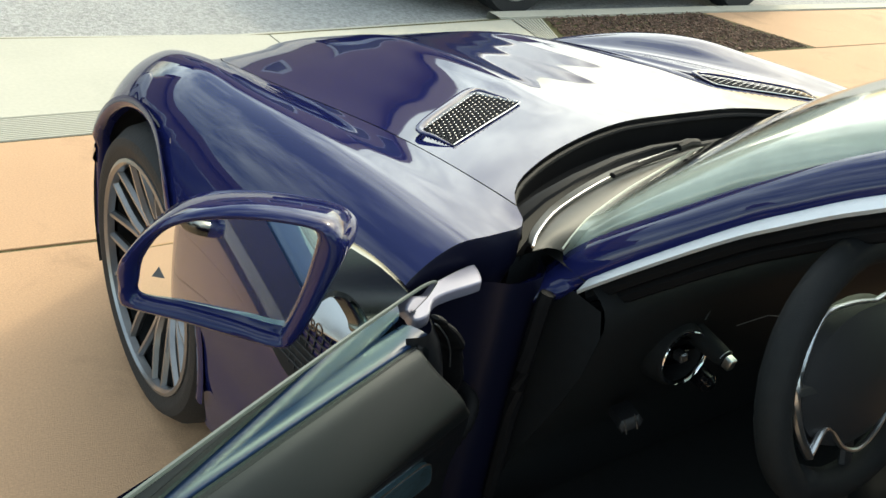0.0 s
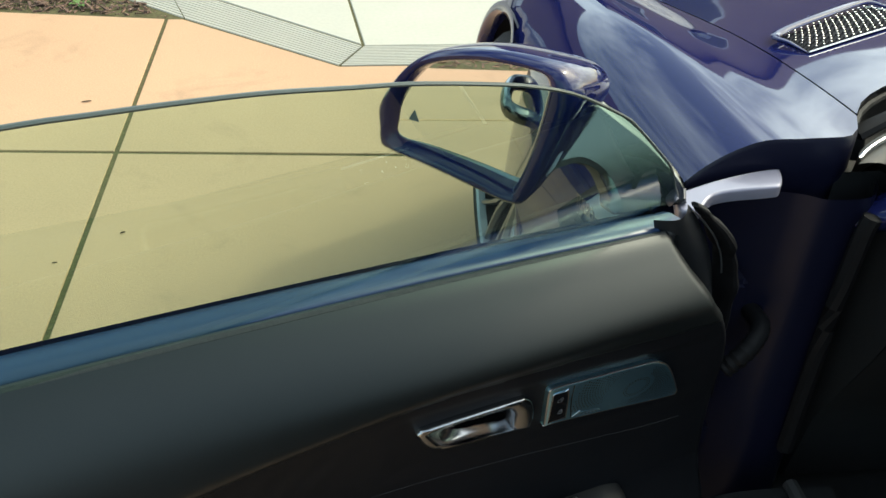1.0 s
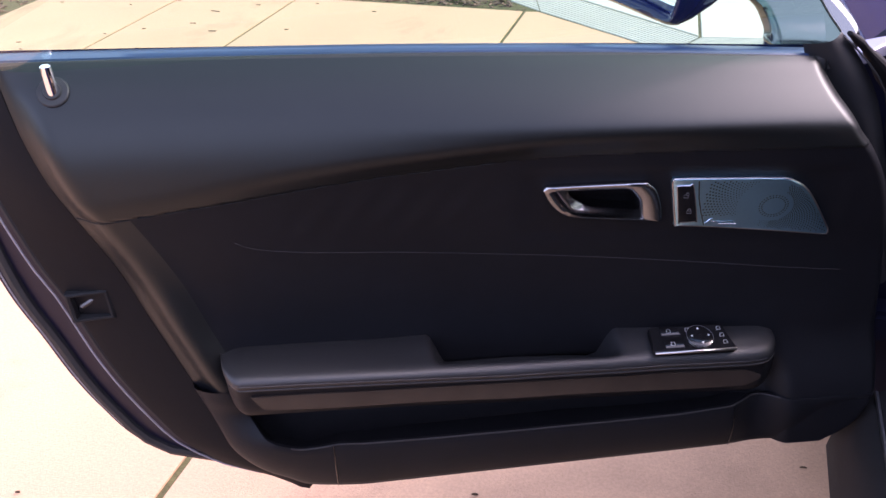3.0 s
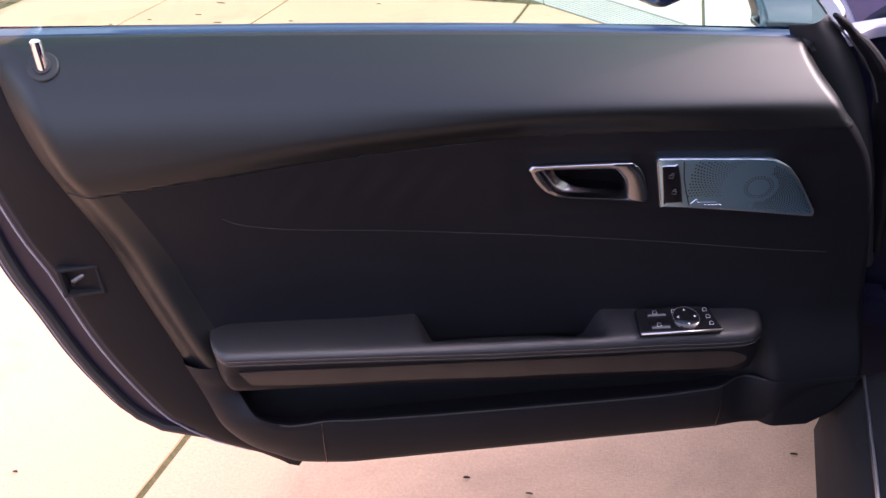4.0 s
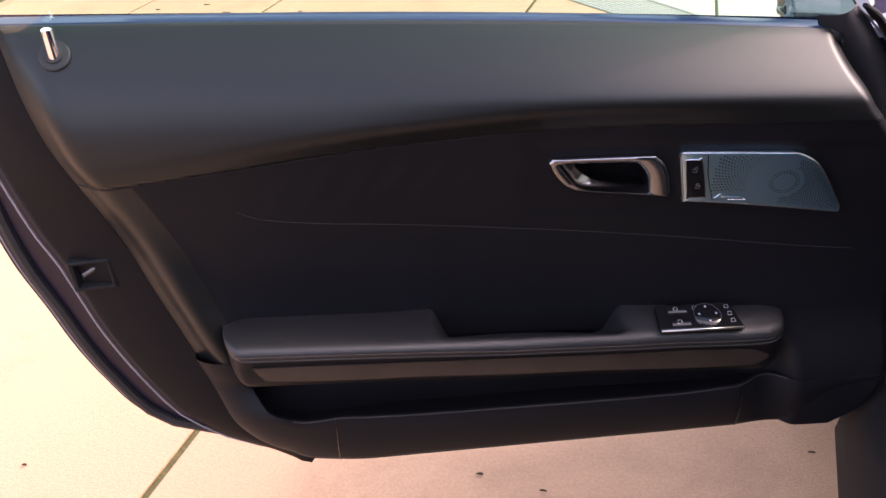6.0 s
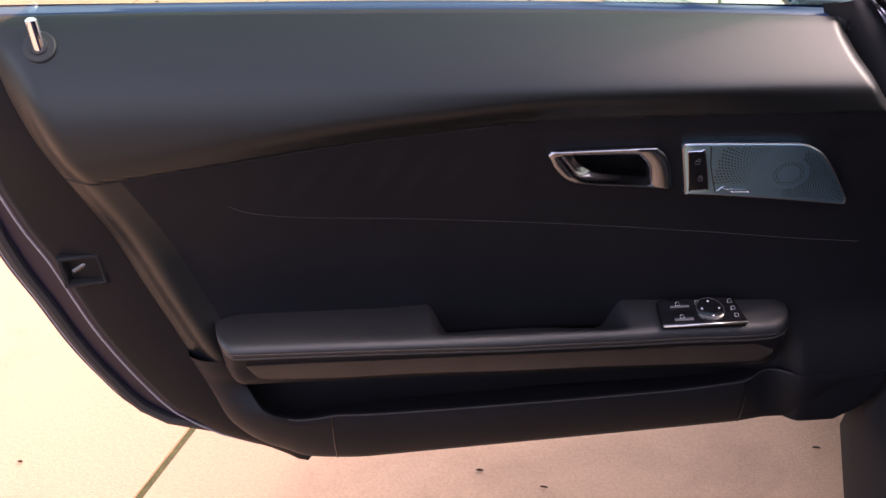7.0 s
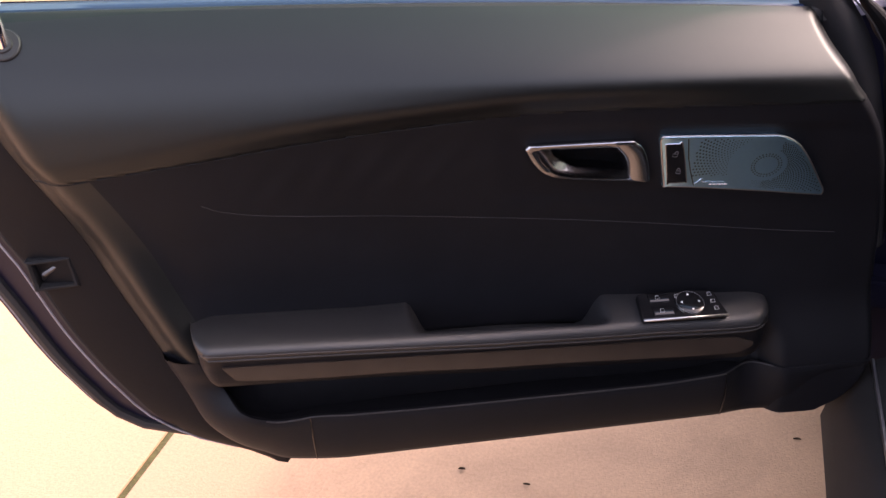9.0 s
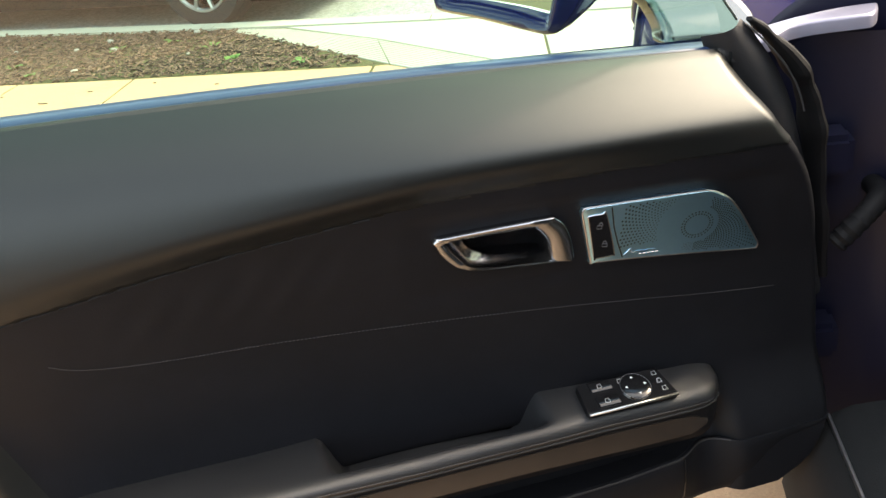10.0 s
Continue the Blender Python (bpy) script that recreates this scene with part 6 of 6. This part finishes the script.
# ---- parked car on the street, leaves and weeds ----
def parked_car(at, turn, paint=(0.02, 0.021, 0.024), label="dark estate car parked along the street kerb"):
    c = thing("parked_car", label, "car", group="parked cars")
    m0 = pose(*at, 0, 0, turn)
    BODY = mat("parked_car_paint", paint, 0.25, 0.3, coat=1.0)
    # half profile along the length: x, belt height, roof height
    rows = []
    for x, zb, zt, w in ((-2.1, 0.35, 0.75, 0.70), (-2.0, 0.25, 0.95, 0.82), (-1.3, 0.22, 1.0, 0.88), (-0.7, 0.22, 1.05, 0.89), (-0.2, 0.22, 1.45, 0.89), (0.6, 0.22, 1.52, 0.89), (1.4, 0.22, 1.48, 0.88), (1.95, 0.25, 1.1, 0.84), (2.05, 0.4, 0.8, 0.75)):
        rows.append([m0 @ Vector((x, s * y, z)) for s, y, z in ((-1, w * 0.95, zb), (-1, w, 0.45), (-1, w, 0.8), (-1, w * 0.93, min(0.98, zt)), (-1, w * 0.72, zt - 0.03), (0, 0, zt), (1, w * 0.72, zt - 0.03), (1, w * 0.93, min(0.98, zt)), (1, w, 0.8), (1, w, 0.45), (1, w * 0.95, zb))])
    part("body", sheet([cr(r, 31) for r in rows]), BODY, c, angle=60)
    bm = box((-1.85, -0.78, 0.13), (1.85, 0.78, 0.30))
    bmesh.ops.transform(bm, matrix=m0, verts=bm.verts)
    part("underbody", bm, CABIN, c)
    for x in (-1.19, 1.19):
        for s in (-1, 1):
            mw = m0 @ Matrix.Translation((x, s * 0.80, 0.315)) @ Matrix.Rotation(s * -math.pi / 2, 4, "X")
            w = part("wheel", lathe([(0.2, -0.08), (0.215, -0.1), (0.29, -0.105), (0.313, -0.07), (0.315, 0.07), (0.29, 0.105), (0.215, 0.1), (0.20, 0.085)], 40, mw), TYRE, c)
            part("rim", lathe([(0.212, 0.098), (0.205, 0.103), (0.192, 0.095), (0.185, 0.05), (0.05, 0.045), (0, 0.045)], 40, mw), GLOSSBLACK, w)
            bm = bmesh.new()
            for k in range(10):
                a = k * math.tau / 10
                tube([mw @ Vector((0.03 * math.cos(a), 0.03 * math.sin(a), 0.08)), mw @ Vector((0.12 * math.cos(a), 0.12 * math.sin(a), 0.092)), mw @ Vector((0.198 * math.cos(a), 0.198 * math.sin(a), 0.094))], 0.014, 6, bm, up=(0, 1, 0))
            lathe([(0, 0.092), (0.035, 0.09), (0.04, 0.07)], 16, mw, bm)
            lathe([(0.212, 0.099), (0.208, 0.106), (0.196, 0.106), (0.188, 0.090)], 40, mw, bm)
            part("spokes", bm, SATIN, w, "silver spokes and rim lip")
            part("arch", tube([m0 @ Vector((x + 0.37 * math.cos(a), s * 0.885, 0.315 + 0.37 * math.sin(a))) for a in [radians(-5 + 19 * k) for k in range(11)]], 0.02, 8), BODY, c)
    return c


parked_car((3.68, 3.72, -0.06), 0)
parked_car((-4.12, 4.48, -0.06), -16)
parked_car((-2.6, 9.3, -0.06), -8, (0.75, 0.75, 0.75), "white estate car parked on the far side of the street")

# dry leaves and twigs on the concrete
rl = random.Random(9)
LEAVES = [(-1.403, -0.95, 0.012), (-1.286, -0.96, 0.012), (-0.851, -0.755, 0.012), (-2.24, -1.14, 0.010), (-1.871, 0.35, 0.012), (-2.017, 0.22, 0.012), (-4.09, 1.97, 0.016), (-4.28, 2.14, 0.038), (-4.11, 2.16, 0.017), (-3.97, 2.16, 0.02), (-3.53, 1.88, 0.06), (-3.35, 2.0, 0.032), (-3.04, 2.04, 0.019), (-3.54, 1.68, 0.033), (-3.75, 1.58, 0.024), (-3.37, 1.57, 0.041),
          (-3.01, 1.62, 0.02), (-3.03, 1.36, 0.019), (-3.6, 1.3, 0.036), (-3.31, 1.29, 0.033), (-2.69, 1.92, 0.021), (-2.13, 1.18, 0.032), (-3.84, 2.05, 0.016), (-3.91, 1.49, 0.018), (-3.26, 0.79, 0.024), (-3.27, 0.45, 0.018), (-3.22, 1.08, 0.01)]
for k in range(9):
    LEAVES.append((rl.uniform(-5.2, -3.9), rl.uniform(0.7, 2.1), rl.uniform(0.012, 0.03)))
for x, y, l in LEAVES:
    l, w, a = l / 2, rl.uniform(0.002, 0.004), rl.uniform(-25, 10)
    bm = bmesh.new()
    m = pose(x, y, 0.001, 0, 0, a)
    rows = [[m @ Vector((l * t, s * w * (1 - t * t) + 0.002 * t, 0.0012 + 0.003 * s * s)) for s in (-1, 0, 1)] for t in (-1, -0.5, 0, 0.5, 1)]
    sheet(rows, bm=bm)
    bmesh.ops.solidify(bm, geom=bm.faces[:], thickness=0.001)
    tagged(new("leaf", mesh_of("leaf", bm, LEAF)), "small dry curled leaf lying on the concrete", "leaf", "leaves on the driveway")

for x, y, n in ((-2.75, 2.30, 9), (-3.55, 2.75, 12), (-3.25, 2.82, 8), (-2.35, 2.16, 8), (-4.1, 2.6, 9), (-3.9, 2.42, 6), (-4.6, 3.0, 12), (-2.95, 2.62, 5)):
    wd = thing("weed", "small green weed growing in the bark mulch", "weed", group="weeds in the mulch")
    bm = bmesh.new()
    for k in range(n):
        a, l = rl.uniform(0, math.tau), rl.uniform(0.02, 0.05)
        d = Vector((math.cos(a), math.sin(a), 0))
        s = Vector((-d.y, d.x, 0))
        b = Vector((x, y, 0.0)) + d * rl.uniform(0, 0.03)
        rows = [[b + d * l * t + Vector((0, 0, l * 0.9 * t * (1.3 - t))) + s * e * l * 0.35 * math.sin(math.pi * (0.12 + 0.85 * t)) for e in (-1, 0, 1)] for t in (0, 0.3, 0.6, 0.85, 1)]
        sheet(rows, bm=bm)
    part("leaves", bm, WEED, wd)


# ---- houses that close the street and the driveway ----
STUCCO = mat("brown_stucco", (0.30, 0.215, 0.19), 0.9, 0, scale=30, vary=0.15, bump=0.3, bscale=60, big=0.1)
STUCCO2 = mat("grey_brown_stucco", (0.13, 0.105, 0.09), 0.9, 0, scale=30, vary=0.15, bump=0.3, bscale=60, big=0.1)
TILE = mat("brown_roof_tile", (0.10, 0.06, 0.045), 0.85, 0, scale=12, vary=0.35, bump=0.4, bscale=20)
PANE = mat("dark_window_glass", (0.02, 0.025, 0.03), 0.05, 0, vary=0.05)
FRAME = mat("white_frame", (0.6, 0.6, 0.58), 0.5, 0, vary=0.05)


def house(label, x0, x1, y0, y1, eave, ridge, wall, face, panes):
    h = thing("house", label, "house", group="houses round the driveway")
    part("wall", box((x0, y0, -0.14), (x1, y1, eave)), wall, h)
    ym = (y0 + y1) / 2
    e = 0.5
    bm = sheet([[(x0 - e, y0 - e, eave - 0.05), (x0 - e, ym, ridge), (x0 - e, y1 + e, eave - 0.05)], [(x1 + e, y0 - e, eave - 0.05), (x1 + e, ym, ridge), (x1 + e, y1 + e, eave - 0.05)]])
    sheet([[(x0 - e, y0 - e, eave - 0.2), (x0 - e, ym, ridge - 0.15), (x0 - e, y1 + e, eave - 0.2)], [(x1 + e, y0 - e, eave - 0.2), (x1 + e, ym, ridge - 0.15), (x1 + e, y1 + e, eave - 0.2)]], bm=bm)
    part("roof", bm, TILE, h)
    yf, s = (y0, -1) if face < 0 else (y1, 1)
    for x, z, w, t in panes:
        f = part("window", box((x - w / 2 - 0.08, min(yf, yf + s * 0.06), z - t / 2 - 0.08), (x + w / 2 + 0.08, max(yf, yf + s * 0.06), z + t / 2 + 0.08), 0.02), FRAME, h)
        part("pane", box((x - w / 2, min(yf, yf + s * 0.075), z - t / 2), (x + w / 2, max(yf, yf + s * 0.075), z + t / 2)), PANE, f)
    return h


house("two-storey brown stucco house across the street", 2.6, 12.0, 15.0, 23.0, 4.8, 6.6, STUCCO, -1, [(4.6, 1.5, 1.6, 1.3), (7.4, 1.5, 1.6, 1.3), (10.2, 1.5, 1.6, 1.3), (4.6, 3.9, 1.4, 1.1), (10.2, 3.9, 1.4, 1.1)])
house("brown stucco house further along the street", -18.0, -1.8, 16.0, 24.0, 5.2, 7.4, STUCCO, -1, [(-14, 1.5, 1.6, 1.3), (-10.5, 1.5, 1.6, 1.3), (-7, 1.5, 1.6, 1.3)])
# unseen house, added for what the door trim reflects
house("unseen low grey-brown stucco house added behind the driveway", -8.0, 10.0, -28.0, -19.0, 2.7, 4.1, STUCCO2, 1, [(-4.5, 1.5, 1.4, 1.1), (7, 1.5, 1.4, 1.1)])


# moss and grit in the joint beside the open door
bm = bmesh.new()
rm = random.Random(31)
for k in range(420):
    x, y, r = -1.97 + rm.uniform(-0.006, 0.006), rm.uniform(-1.70, 0.80), rm.uniform(0.0015, 0.004)
    b = [bm.verts.new((x + r * math.cos(a) * rm.uniform(0.6, 1.3), y + r * 1.4 * math.sin(a) * rm.uniform(0.6, 1.3), -0.010)) for a in (0, 1.26, 2.51, 3.77, 5.03)]
    c = bm.verts.new((x, y, -0.010 + r * rm.uniform(0.8, 2.2)))
    for i in range(5):
        bm.faces.new((b[i], b[(i + 1) % 5], c))
MOSSTUFT = mat("joint_moss", (0.12, 0.115, 0.03), 0.95, 0, scale=60, vary=0.4, island=0.5)
tagged(new("joint_moss", mesh_of("joint_moss", bm, MOSSTUFT)), "yellow-green moss growing in the driveway joint", "moss", kind="stuff")

# pale pebbles lying among the bark
rp = random.Random(77)
STONE = mat("pale_pebble", (0.34, 0.31, 0.27), 0.85, 0, scale=60, vary=0.2)
for x, y in [(rp.uniform(-4.8, -2.6), rp.uniform(2.2, 3.1)) for k in range(18)]:
    if not inside((x, y), BEDS["planting_bed"]):
        continue
    r = rp.uniform(0.009, 0.02)
    bm = bmesh.new()
    bmesh.ops.create_icosphere(bm, subdivisions=2, radius=r, matrix=pose(x, y, 0.010, 0, 0, rp.uniform(0, 180)) @ Matrix.Diagonal((1.3, 0.9, 0.6, 1)))
    for v in bm.verts:
        v.co += Vector((rp.uniform(-1, 1), rp.uniform(-1, 1), rp.uniform(-1, 1))) * r * 0.08
    tagged(new("pebble", mesh_of("pebble", bm, STONE)), "small pale pebble lying in the bark mulch", "pebble", "pebbles in the mulch")
